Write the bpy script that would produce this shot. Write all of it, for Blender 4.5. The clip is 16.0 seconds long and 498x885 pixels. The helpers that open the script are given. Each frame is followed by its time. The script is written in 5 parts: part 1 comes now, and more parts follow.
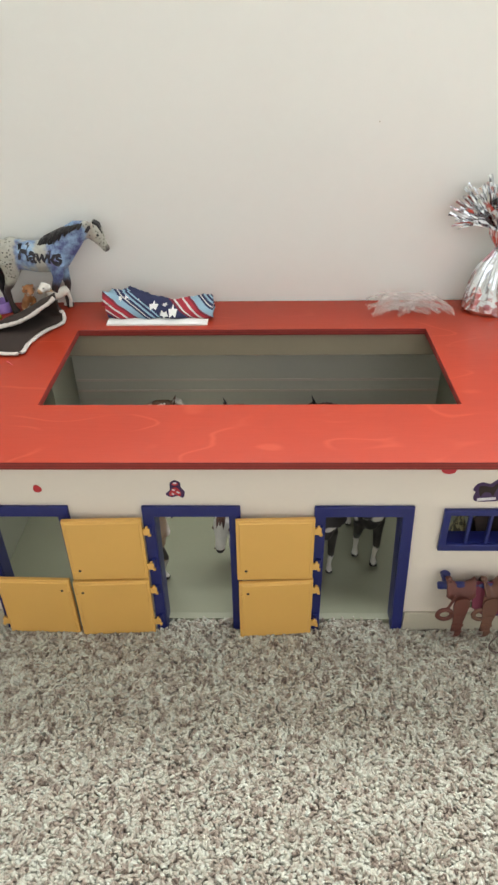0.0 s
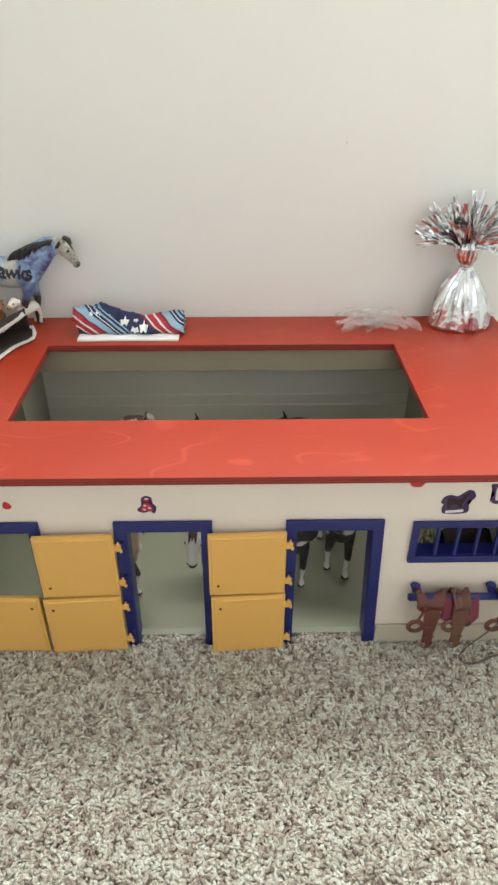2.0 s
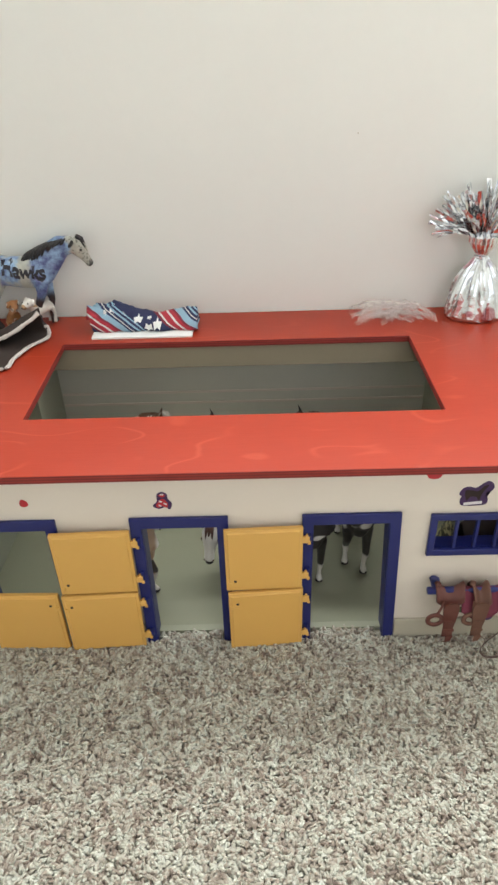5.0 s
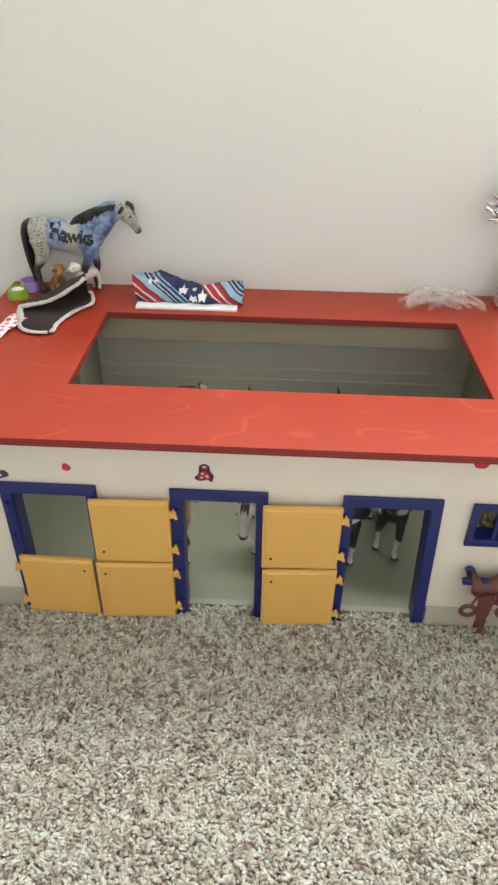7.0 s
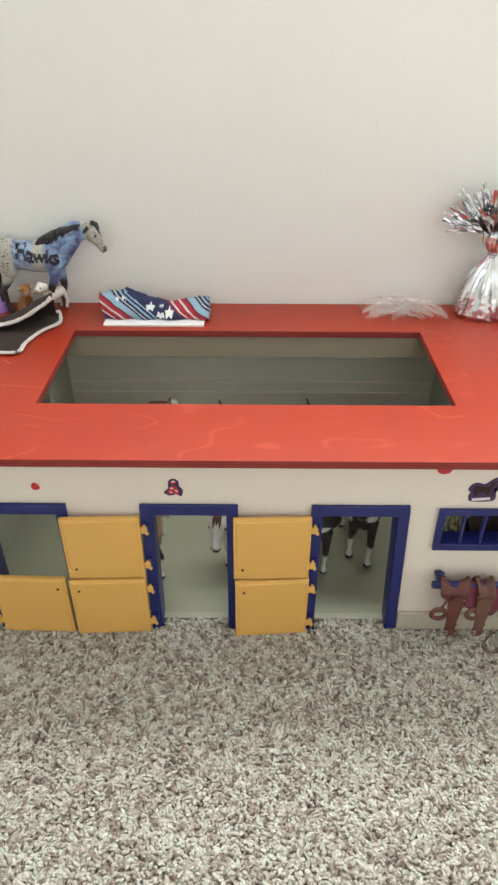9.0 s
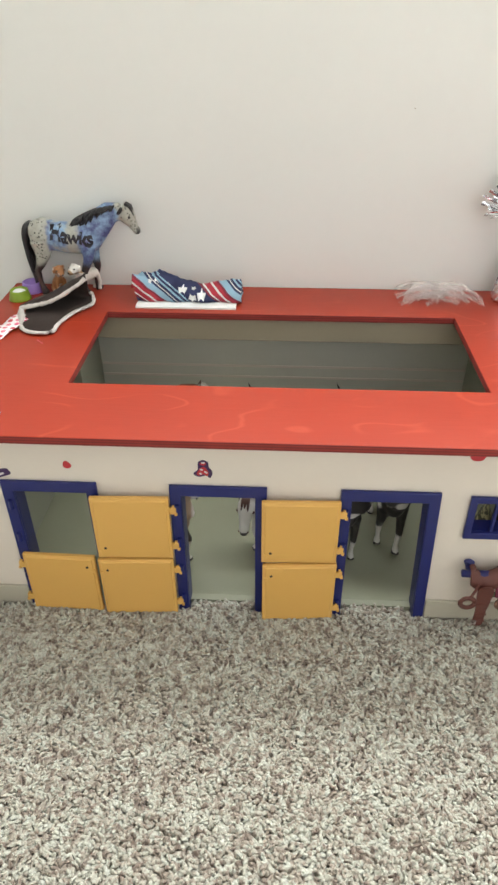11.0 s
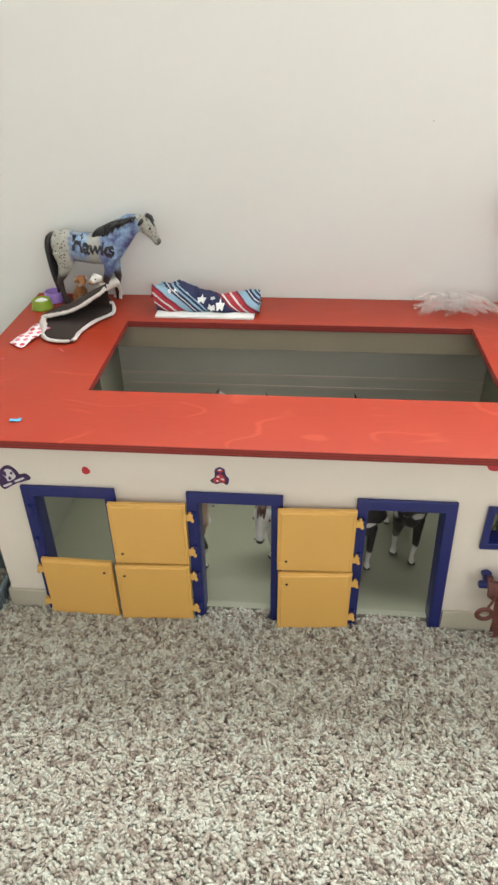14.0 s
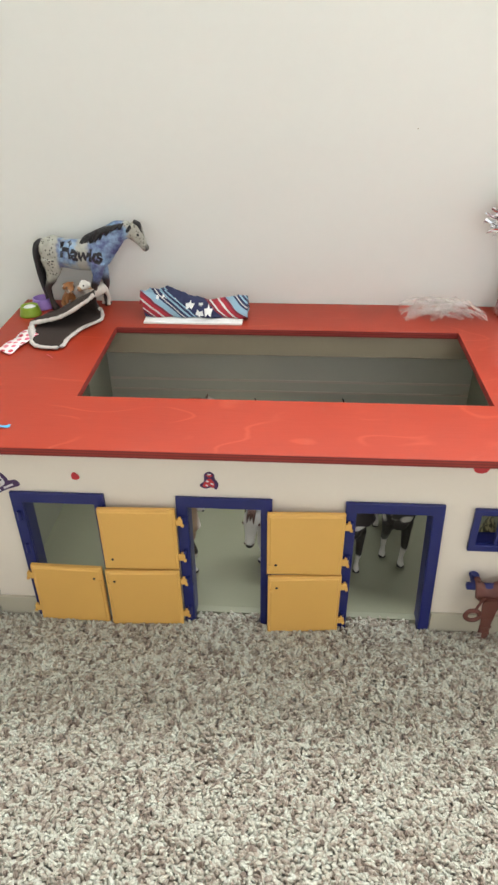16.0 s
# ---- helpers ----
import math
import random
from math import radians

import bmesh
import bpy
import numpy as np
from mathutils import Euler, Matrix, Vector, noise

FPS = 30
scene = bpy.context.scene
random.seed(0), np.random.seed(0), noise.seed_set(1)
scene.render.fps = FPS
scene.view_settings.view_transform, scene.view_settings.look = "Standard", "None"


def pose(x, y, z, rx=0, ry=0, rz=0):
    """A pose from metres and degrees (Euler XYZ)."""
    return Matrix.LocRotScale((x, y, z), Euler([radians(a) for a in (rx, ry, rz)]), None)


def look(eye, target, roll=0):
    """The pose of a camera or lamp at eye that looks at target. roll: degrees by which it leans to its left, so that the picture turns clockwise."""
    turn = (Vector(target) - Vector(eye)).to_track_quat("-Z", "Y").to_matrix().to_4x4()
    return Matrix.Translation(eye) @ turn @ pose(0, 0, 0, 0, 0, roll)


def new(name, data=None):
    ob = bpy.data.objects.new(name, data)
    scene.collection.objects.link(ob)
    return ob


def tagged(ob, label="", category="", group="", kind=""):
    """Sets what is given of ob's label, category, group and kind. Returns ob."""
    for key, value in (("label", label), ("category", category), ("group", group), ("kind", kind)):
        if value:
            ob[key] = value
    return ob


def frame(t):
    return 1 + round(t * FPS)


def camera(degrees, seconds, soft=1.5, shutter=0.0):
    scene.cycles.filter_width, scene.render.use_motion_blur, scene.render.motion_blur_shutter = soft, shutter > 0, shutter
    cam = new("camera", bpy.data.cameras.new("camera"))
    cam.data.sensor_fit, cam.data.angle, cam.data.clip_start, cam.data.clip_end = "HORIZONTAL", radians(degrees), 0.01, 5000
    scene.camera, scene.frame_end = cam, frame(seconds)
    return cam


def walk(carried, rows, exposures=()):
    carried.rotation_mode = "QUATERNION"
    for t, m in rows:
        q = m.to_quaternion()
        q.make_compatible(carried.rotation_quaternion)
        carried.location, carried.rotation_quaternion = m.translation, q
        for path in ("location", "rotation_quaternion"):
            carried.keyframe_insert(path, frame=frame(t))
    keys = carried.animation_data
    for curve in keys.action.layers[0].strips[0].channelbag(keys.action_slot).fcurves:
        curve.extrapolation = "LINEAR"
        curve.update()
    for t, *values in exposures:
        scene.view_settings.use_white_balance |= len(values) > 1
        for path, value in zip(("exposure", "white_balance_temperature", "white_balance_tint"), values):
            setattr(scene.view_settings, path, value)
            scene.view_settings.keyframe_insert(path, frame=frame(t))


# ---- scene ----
cam = camera(41.3, 16.0, soft=2.6)
PATH = [
    (0, (0.222, -0.91, 1.089), (0.174, 0.734, -0.0455), -1.0),
    (0.5, (0.225, -0.91, 1.086), (0.195, 0.734, -0.0485), -0.9),
    (1, (0.233, -0.914, 1.098), (0.267, 0.751, -0.0065), -0.6),
    (1.5, (0.234, -0.914, 1.098), (0.261, 0.756, 0.0015), -1.4),
    (2, (0.225, -0.915, 1.094), (0.259, 0.753, -0.0055), 0.2),
    (2.5, (0.217, -0.919, 1.095), (0.227, 0.749, -0.0045), 0.2),
    (3, (0.229, -0.923, 1.098), (0.247, 0.758, 0.0185), -0.8),
    (3.5, (0.237, -0.928, 1.105), (0.26, 0.765, 0.0435), -1.9),
    (4, (0.234, -0.918, 1.094), (0.204, 0.755, 0.0015), -2.4),
    (4.2, (0.238, -0.915, 1.094), (0.201, 0.752, -0.0065), -2.6),
    (6.3, (0.201, -0.914, 1.069), (0.193, 0.75, -0.0375), 0.5),
    (6.5, (0.194, -0.92, 1.083), (0.173, 0.741, -0.0275), 0.6),
    (7, (0.176, -0.915, 1.072), (0.114, 0.72, -0.0745), 1.0),
    (7.5, (0.192, -0.925, 1.081), (0.15, 0.735, -0.0295), 0.5),
    (8, (0.194, -0.925, 1.083), (0.155, 0.731, -0.0355), 0.3),
    (8.5, (0.201, -0.92, 1.08), (0.183, 0.732, -0.0445), 0.2),
    (8.7, (0.202, -0.926, 1.084), (0.194, 0.732, -0.0315), 0.2),
    (10.8, (0.198, -0.916, 1.07), (0.145, 0.709, -0.0905), 0.1),
    (11, (0.195, -0.929, 1.072), (0.108, 0.706, -0.0735), -0.2),
    (11.5, (0.183, -0.933, 1.063), (0.031, 0.695, -0.0855), -0.4),
    (12, (0.181, -0.926, 1.06), (0.043, 0.695, -0.1005), 0.6),
    (12.5, (0.18, -0.931, 1.07), (0.067, 0.701, -0.0775), 0.6),
    (13, (0.177, -0.944, 1.067), (0.019, 0.701, -0.0565), 0.4),
    (13.5, (0.18, -0.942, 1.068), (0.021, 0.698, -0.0615), 0.2),
    (14, (0.197, -0.94, 1.071), (0.056, 0.711, -0.0445), -0.7),
    (14.5, (0.202, -0.947, 1.081), (0.098, 0.728, -0.0035), -0.8),
    (15, (0.183, -0.963, 1.077), (0.052, 0.712, -0.0045), 0.1),
    (15.5, (0.191, -0.953, 1.073), (0.046, 0.711, -0.0245), -0.5),
    (16, (0.198, -0.947, 1.073), (0.089, 0.716, -0.0285), -0.5),
]
walk(cam, [(t, look(eye, target, roll)) for t, eye, target, roll in PATH],
     [(0, 0.30), (4.2, 0.31), (8.7, 0.33), (10.8, 0.37), (16, 0.38)])
# ---- world, lights ----
world = bpy.data.worlds.new("world")
scene.world = world
world.use_nodes = True
wn = world.node_tree
sky = wn.nodes.new("ShaderNodeTexSky")
sky.sky_type, sky.sun_disc = "NISHITA", False
sky.sun_elevation, sky.sun_rotation = radians(40), radians(200)
wn.links.new(sky.outputs[0], wn.nodes["Background"].inputs[0])
wn.nodes["Background"].inputs[1].default_value = 0.12


def window_light(x, y, z, w, h, power, turn, colour=(0.965, 1.0, 0.995)):
    """Light that enters by a window's opening, facing the room: daylight, and the added fill."""
    lamp = bpy.data.lights.new("daylight_and_fill", "AREA")
    lamp.shape, lamp.size, lamp.size_y, lamp.energy, lamp.color = "RECTANGLE", w, h, power, colour
    ob = new("daylight_and_fill", lamp)
    ob.matrix_world = pose(x, y, z, 90, 0, turn)
    return ob


SOUTH, NORTH, WEST, EAST, TOP = -2.3, 0.665, -1.9, 2.4, 2.45
WIN = (-0.42, 1.78, 1.35, 2.15)          # window over the stable, above the picture: x0, x1, z0, z1
SIDE = (0.5, 2.3, 1.0, 2.2)             # unseen window added in the wall behind the camera, for fill
window_light((WIN[0] + WIN[1]) / 2, NORTH + 0.05, (WIN[2] + WIN[3]) / 2, WIN[1] - WIN[0] - 0.02, WIN[3] - WIN[2] - 0.02, 68, 180)
# Weak warm fill, added at the opening behind the camera.
window_light((SIDE[0] + SIDE[1]) / 2, SOUTH - 0.05, (SIDE[2] + SIDE[3]) / 2, SIDE[1] - SIDE[0] - 0.02, SIDE[3] - SIDE[2] - 0.02, 7.5, 0, (1.0, 0.95, 0.90))


# ---- materials ----
def material(name):
    m = bpy.data.materials.new(name)
    m.use_nodes = True
    nt = m.node_tree
    return m, nt, nt.nodes["Principled BSDF"]


def node(nt, kind, **inputs):
    n = nt.nodes.new(kind)
    for k, v in inputs.items():
        n.inputs[k.replace("_", " ")].default_value = v
    return n


def ramp(nt, fac, stops):
    r = nt.nodes.new("ShaderNodeValToRGB")
    els = r.color_ramp.elements
    while len(els) < len(stops):
        els.new(0.5)
    for e, (p, c) in zip(els, stops):
        e.position, e.color = p, (*c, 1)
    nt.links.new(fac, r.inputs[0])
    return r.outputs[0]


def mix(nt, fac, a, b, how="MIX"):
    n = nt.nodes.new("ShaderNodeMix")
    n.data_type, n.blend_type = "RGBA", how
    for sock, v in ((n.inputs[0], fac), (n.inputs[6], a), (n.inputs[7], b)):
        if isinstance(v, bpy.types.NodeSocket):
            nt.links.new(v, sock)
        else:
            sock.default_value = v if isinstance(v, (int, float)) else (*v, 1)
    return n.outputs[2]


def calc(nt, op, a, b=0.0, c=0.0):
    n = nt.nodes.new("ShaderNodeMath")
    n.operation = op
    for sock, v in zip(n.inputs, (a, b, c)):
        if isinstance(v, bpy.types.NodeSocket):
            nt.links.new(v, sock)
        else:
            sock.default_value = v
    return n.outputs[0]


def step(nt, v, lo, hi):
    n = nt.nodes.new("ShaderNodeMapRange")
    n.interpolation_type = "SMOOTHSTEP"
    nt.links.new(v, n.inputs[0])
    n.inputs[1].default_value, n.inputs[2].default_value = lo, hi
    return n.outputs[0]


def coords(nt, scale=(1, 1, 1), kind="Object", rot=(0, 0, 0)):
    tc = nt.nodes.new("ShaderNodeTexCoord")
    mp = nt.nodes.new("ShaderNodeMapping")
    mp.inputs["Scale"].default_value = scale
    mp.inputs["Rotation"].default_value = rot
    nt.links.new(tc.outputs[kind], mp.inputs[0])
    return mp.outputs[0]


def noise_tex(nt, vec, scale, detail=4, rough=0.55):
    n = node(nt, "ShaderNodeTexNoise", Scale=scale, Detail=detail, Roughness=rough)
    nt.links.new(vec, n.inputs[0])
    return n.outputs[0]


def bump(nt, bsdf, height, strength, distance):
    b = node(nt, "ShaderNodeBump", Strength=strength, Distance=distance)
    nt.links.new(height, b.inputs["Height"])
    nt.links.new(b.outputs[0], bsdf.inputs["Normal"])


def plain(name, colour, rough=0.5, metal=0.0, vary=0.12, scale=25.0, relief=0.15, fine=0.0006):
    """A painted, moulded or papery surface: colour with wear at two scales and a fine relief."""
    m, nt, b = material(name)
    v = coords(nt)
    big, small = noise_tex(nt, v, scale), noise_tex(nt, v, scale * 14, 3)
    dark = tuple(c * (1 - vary) for c in colour)
    light = tuple(min(1, c * (1 + vary * 0.6)) for c in colour)
    col = mix(nt, calc(nt, "ADD", calc(nt, "MULTIPLY", big, 0.65), calc(nt, "MULTIPLY", small, 0.35)), dark, light)
    nt.links.new(col, b.inputs["Base Color"])
    b.inputs["Metallic"].default_value = metal
    nt.links.new(calc(nt, "ADD", rough - 0.06, calc(nt, "MULTIPLY", big, 0.12)), b.inputs["Roughness"])
    bump(nt, b, small, relief, fine)
    return m


WALL = plain("wall_paint", (0.785, 0.782, 0.746), 0.75, vary=0.04, scale=3.0, relief=0.35, fine=0.0008)
CEIL = plain("ceiling_paint", (0.82, 0.81, 0.79), 0.85, vary=0.03, scale=4.0)
CREAM = plain("cream_paint", (0.76, 0.675, 0.59), 0.55, vary=0.05, scale=9.0, relief=0.2)
# Cream with the apron's shade put into its colour.
SHADED_APRON = plain("shaded_apron_paint", (0.31, 0.26, 0.185), 0.55, vary=0.10, scale=9.0, relief=0.2)
SAGE = plain("interior_paint", (0.305, 0.315, 0.24), 0.5, vary=0.06, scale=8.0)
BACKP = plain("back_wall_paint", (0.66, 0.64, 0.55), 0.4, vary=0.08, scale=8.0)
SKIRT = plain("skirting_paint", (0.47, 0.43, 0.345), 0.5, vary=0.08, scale=14.0)
STALL = plain("stall_floor_paint", (0.285, 0.290, 0.205), 0.32, vary=0.07, scale=7.0)
# STALL in a lighter tone, for the light at the floor's front.
LIT_FRONT = plain("lit_floor_front_paint", (0.31, 0.315, 0.228), 0.4, vary=0.06, scale=9.0)
BLUE = plain("blue_plastic", (0.013, 0.019, 0.135), 0.38, vary=0.18, scale=30.0, relief=0.1)
YELLOW = plain("yellow_plastic", (0.74, 0.42, 0.11), 0.4, vary=0.05, scale=18.0, relief=0.12)
BLACK = plain("black_plastic", (0.012, 0.011, 0.012), 0.5)
LEATHER = plain("brown_leather", (0.125, 0.036, 0.026), 0.5, vary=0.35, scale=60.0, relief=0.5)
LEATHER2 = plain("tan_leather", (0.15, 0.065, 0.042), 0.5, vary=0.35, scale=60.0, relief=0.5)
PINKPAD = plain("wine_red_cloth", (0.175, 0.030, 0.055), 0.85, vary=0.3, scale=90.0, relief=0.6)
STEEL = plain("buckle_metal", (0.55, 0.5, 0.47), 0.3, metal=0.9)
SUEDE = plain("dark_brown_suede", (0.035, 0.022, 0.018), 0.95, vary=0.3, scale=50.0, relief=0.6)
TRIM = plain("white_fleece_trim", (0.70, 0.64, 0.60), 0.95, vary=0.18, scale=80.0, relief=1.0, fine=0.002)
CARD = plain("white_card", (0.84, 0.84, 0.83), 0.65, vary=0.02)
GREENB = plain("green_plastic", (0.24, 0.36, 0.03), 0.35, vary=0.08)
PURPLEB = plain("lilac_plastic", (0.36, 0.22, 0.62), 0.4, vary=0.08)
WHITEP = plain("white_plastic", (0.82, 0.83, 0.82), 0.4, vary=0.05)
GREYBIN = plain("grey_blue_plastic", (0.13, 0.165, 0.185), 0.5, vary=0.12)
CARDBOARD = plain("brown_cardboard", (0.40, 0.21, 0.075), 0.8, vary=0.15)
REDP = plain("red_print", (0.50, 0.025, 0.035), 0.4, vary=0.15, scale=120)
MAROON = plain("maroon_cloth", (0.16, 0.02, 0.03), 0.8, vary=0.2)
VIOLET = plain("violet_print", (0.055, 0.020, 0.090), 0.4, vary=0.35, scale=160)
PALE = plain("pale_print", (0.72, 0.68, 0.70), 0.45, vary=0.2, scale=160)
PINKP = plain("pink_print", (0.60, 0.12, 0.17), 0.4, vary=0.2, scale=140)
GREENP = plain("green_print", (0.05, 0.16, 0.06), 0.4, vary=0.4, scale=200)
BLUEBIT = plain("light_blue_paper", (0.10, 0.42, 0.72), 0.5, vary=0.2, scale=150)
INK = plain("black_marker_ink", (0.015, 0.014, 0.022), 0.4)
CORD = plain("brown_cord", (0.10, 0.06, 0.05), 0.7, vary=0.3, scale=200)


def roof_paint():
    m, nt, b = material("red_stained_wood")
    v = coords(nt)
    swirl = noise_tex(nt, coords(nt, (1.0, 2.6, 1)), 2.6, 2, 0.45)
    line = calc(nt, "ABSOLUTE", calc(nt, "SUBTRACT", calc(nt, "FRACT", calc(nt, "MULTIPLY", swirl, 7.0)), 0.5))
    figure = calc(nt, "SUBTRACT", 1.0, step(nt, line, 0.0, 0.10))
    patch = step(nt, noise_tex(nt, v, 4.6, 2), 0.46, 0.60)
    grain = noise_tex(nt, coords(nt, (5, 130, 130)), 3.0, 5, 0.6)
    cloud = noise_tex(nt, v, 5.0, 3)
    base = mix(nt, cloud, (0.31, 0.029, 0.012), (0.375, 0.041, 0.016))
    base = mix(nt, calc(nt, "MULTIPLY", step(nt, grain, 0.35, 0.75), 0.22), base, (0.25, 0.019, 0.009))
    base = mix(nt, calc(nt, "MULTIPLY", calc(nt, "MULTIPLY", figure, patch), 0.27), base, (0.62, 0.12, 0.06))
    nt.links.new(base, b.inputs["Base Color"])
    nt.links.new(calc(nt, "ADD", 0.27, calc(nt, "MULTIPLY", grain, 0.16)), b.inputs["Roughness"])
    b.inputs["Specular IOR Level"].default_value = 0.30
    bump(nt, b, grain, 0.12, 0.0005)
    return m


def edge_paint():
    """The roof's sawn edge: layers of plywood under the same stain."""
    m, nt, b = material("red_plywood_edge")
    z = nt.nodes.new("ShaderNodeSeparateXYZ")
    nt.links.new(coords(nt), z.inputs[0])
    layer = calc(nt, "SINE", calc(nt, "MULTIPLY", z.outputs[2], 1150.0))
    rough = noise_tex(nt, coords(nt, (6, 6, 200)), 4.0)
    col = mix(nt, step(nt, layer, -0.4, 0.6), (0.20, 0.018, 0.014), (0.33, 0.032, 0.022))
    nt.links.new(mix(nt, calc(nt, "MULTIPLY", rough, 0.4), col, (0.15, 0.012, 0.01)), b.inputs["Base Color"])
    b.inputs["Roughness"].default_value = 0.6
    bump(nt, b, rough, 0.3, 0.0008)
    return m


def carpet_yarn():
    """Twisted two-tone yarn: each tuft has its tone, with darker brown flecks and paler drifts over it."""
    m, nt, b = material("speckled_carpet_yarn")
    geo = nt.nodes.new("ShaderNodeNewGeometry")
    tuft = nt.nodes.new("ShaderNodeTexVoronoi")
    tuft.inputs["Scale"].default_value = 105.0
    nt.links.new(coords(nt, (1, 1, 0.15)), tuft.inputs[0])
    drift = noise_tex(nt, coords(nt, (1, 1, 0.2)), 50.0, 4, 0.62)
    tone = calc(nt, "ADD", calc(nt, "MULTIPLY", tuft.outputs["Color"], 0.56), calc(nt, "MULTIPLY", geo.outputs["Random Per Island"], 0.26))
    tone = calc(nt, "ADD", tone, calc(nt, "MULTIPLY", calc(nt, "SUBTRACT", drift, 0.425), 0.85))
    col = ramp(nt, tone, [(0.08, (0.13, 0.092, 0.070)), (0.20, (0.245, 0.190, 0.153)), (0.31, (0.355, 0.295, 0.240)),
                          (0.42, (0.460, 0.415, 0.345)), (0.55, (0.545, 0.525, 0.440)), (0.70, (0.610, 0.610, 0.525)), (0.90, (0.67, 0.68, 0.605))])
    fibre = noise_tex(nt, coords(nt), 900.0, 2)
    col = mix(nt, calc(nt, "MULTIPLY", fibre, 0.16), col, (0.25, 0.21, 0.17))
    nt.links.new(col, b.inputs["Base Color"])
    b.inputs["Roughness"].default_value = 0.95
    b.inputs["Sheen Weight"].default_value = 0.2
    bump(nt, b, fibre, 0.6, 0.001)
    return m


def carpet_backing():
    m, nt, b = material("carpet_backing")
    col = ramp(nt, noise_tex(nt, coords(nt), 130.0, 4, 0.8), [(0.3, (0.22, 0.18, 0.14)), (0.5, (0.47, 0.435, 0.355)), (0.7, (0.64, 0.635, 0.54))])
    nt.links.new(col, b.inputs["Base Color"])
    b.inputs["Roughness"].default_value = 1.0
    bump(nt, b, noise_tex(nt, coords(nt), 150.0), 1.0, 0.004)
    return m


ROOF, EDGE, YARN, BACKING = roof_paint(), edge_paint(), carpet_yarn(), carpet_backing()


# ---- mesh helpers ----
def mesh_of(bm, name, mats, smooth=False):
    me = bpy.data.meshes.new(name)
    bmesh.ops.recalc_face_normals(bm, faces=bm.faces)
    bm.to_mesh(me)
    bm.free()
    for mt in (mats if isinstance(mats, (list, tuple)) else [mats]):
        me.materials.append(mt)
    if smooth:
        me.polygons.foreach_set("use_smooth", [True] * len(me.polygons))
    return me


def part(name, bm, mats, parent, label="", smooth=False):
    ob = new(name, mesh_of(bm, name, mats, smooth))
    ob.parent = parent
    if label:
        tagged(ob, label)
    return ob


def single(name, bm, mats, label, category, group="", kind="", smooth=False):
    return tagged(new(name, mesh_of(bm, name, mats, smooth)), label, category, group, kind)


def holder(name, place, label, category, group="", kind=""):
    ob = tagged(new(name), label, category, group, kind)
    ob.location = place
    bpy.context.view_layer.update()
    return ob


def box(x0, x1, y0, y1, z0, z1, bevel=0.0, bm=None, segments=2):
    own = bmesh.new()
    bmesh.ops.create_cube(own, size=1, matrix=Matrix.LocRotScale(((x0 + x1) / 2, (y0 + y1) / 2, (z0 + z1) / 2), None, (x1 - x0, y1 - y0, z1 - z0)))
    if bevel:
        bmesh.ops.bevel(own, geom=own.edges[:], offset=bevel, segments=segments, affect="EDGES", profile=0.5)
    return add(bm, own)


def add(bm, own, m=None):
    """Puts one bmesh into another, and returns the whole."""
    if m is not None:
        bmesh.ops.transform(own, matrix=m, verts=own.verts)
    if bm is None:
        return own
    me = bpy.data.meshes.new("piece")
    own.to_mesh(me)
    own.free()
    bm.from_mesh(me)
    bpy.data.meshes.remove(me)
    return bm


def rod(a, b, r0, r1=None, sides=14, bm=None, bevel=0.0):
    a, b = Vector(a), Vector(b)
    own = bmesh.new()
    bmesh.ops.create_cone(own, cap_ends=True, segments=sides, radius1=r0, radius2=r0 if r1 is None else r1, depth=(b - a).length)
    if bevel:
        rim = [e for e in own.edges if abs(e.verts[0].co.z - e.verts[1].co.z) < 1e-6]
        bmesh.ops.bevel(own, geom=rim, offset=bevel, segments=2, affect="EDGES")
    return add(bm, own, Matrix.Translation((a + b) / 2) @ (b - a).to_track_quat("Z", "Y").to_matrix().to_4x4())


def tube(points, radii, sides=10, bm=None, squash=None, caps=True):
    """A tube along points; radii: (across, along the bend's plane) or one number each. The section's first axis lies along squash."""
    own = bmesh.new()
    pts = [Vector(p) for p in points]
    side0 = Vector(squash) if squash else None
    rings = []
    for i, p in enumerate(pts):
        way = (pts[min(i + 1, len(pts) - 1)] - pts[max(i - 1, 0)]).normalized()
        if side0 is None:
            side0 = way.orthogonal()
        s = (side0 - way * side0.dot(way)).normalized()
        if squash is None:
            side0 = s
        u = way.cross(s)
        r = radii[i] if isinstance(radii, (list, tuple)) else radii
        ra, rb = r if isinstance(r, (list, tuple)) else (r, r)
        rings.append([own.verts.new(p + s * ra * math.cos(k * math.tau / sides) + u * rb * math.sin(k * math.tau / sides)) for k in range(sides)])
    for a, b in zip(rings, rings[1:]):
        for k in range(sides):
            own.faces.new((a[k], a[(k + 1) % sides], b[(k + 1) % sides], b[k]))
    if caps:
        own.faces.new(rings[0][::-1])
        own.faces.new(rings[-1])
    return add(bm, own)


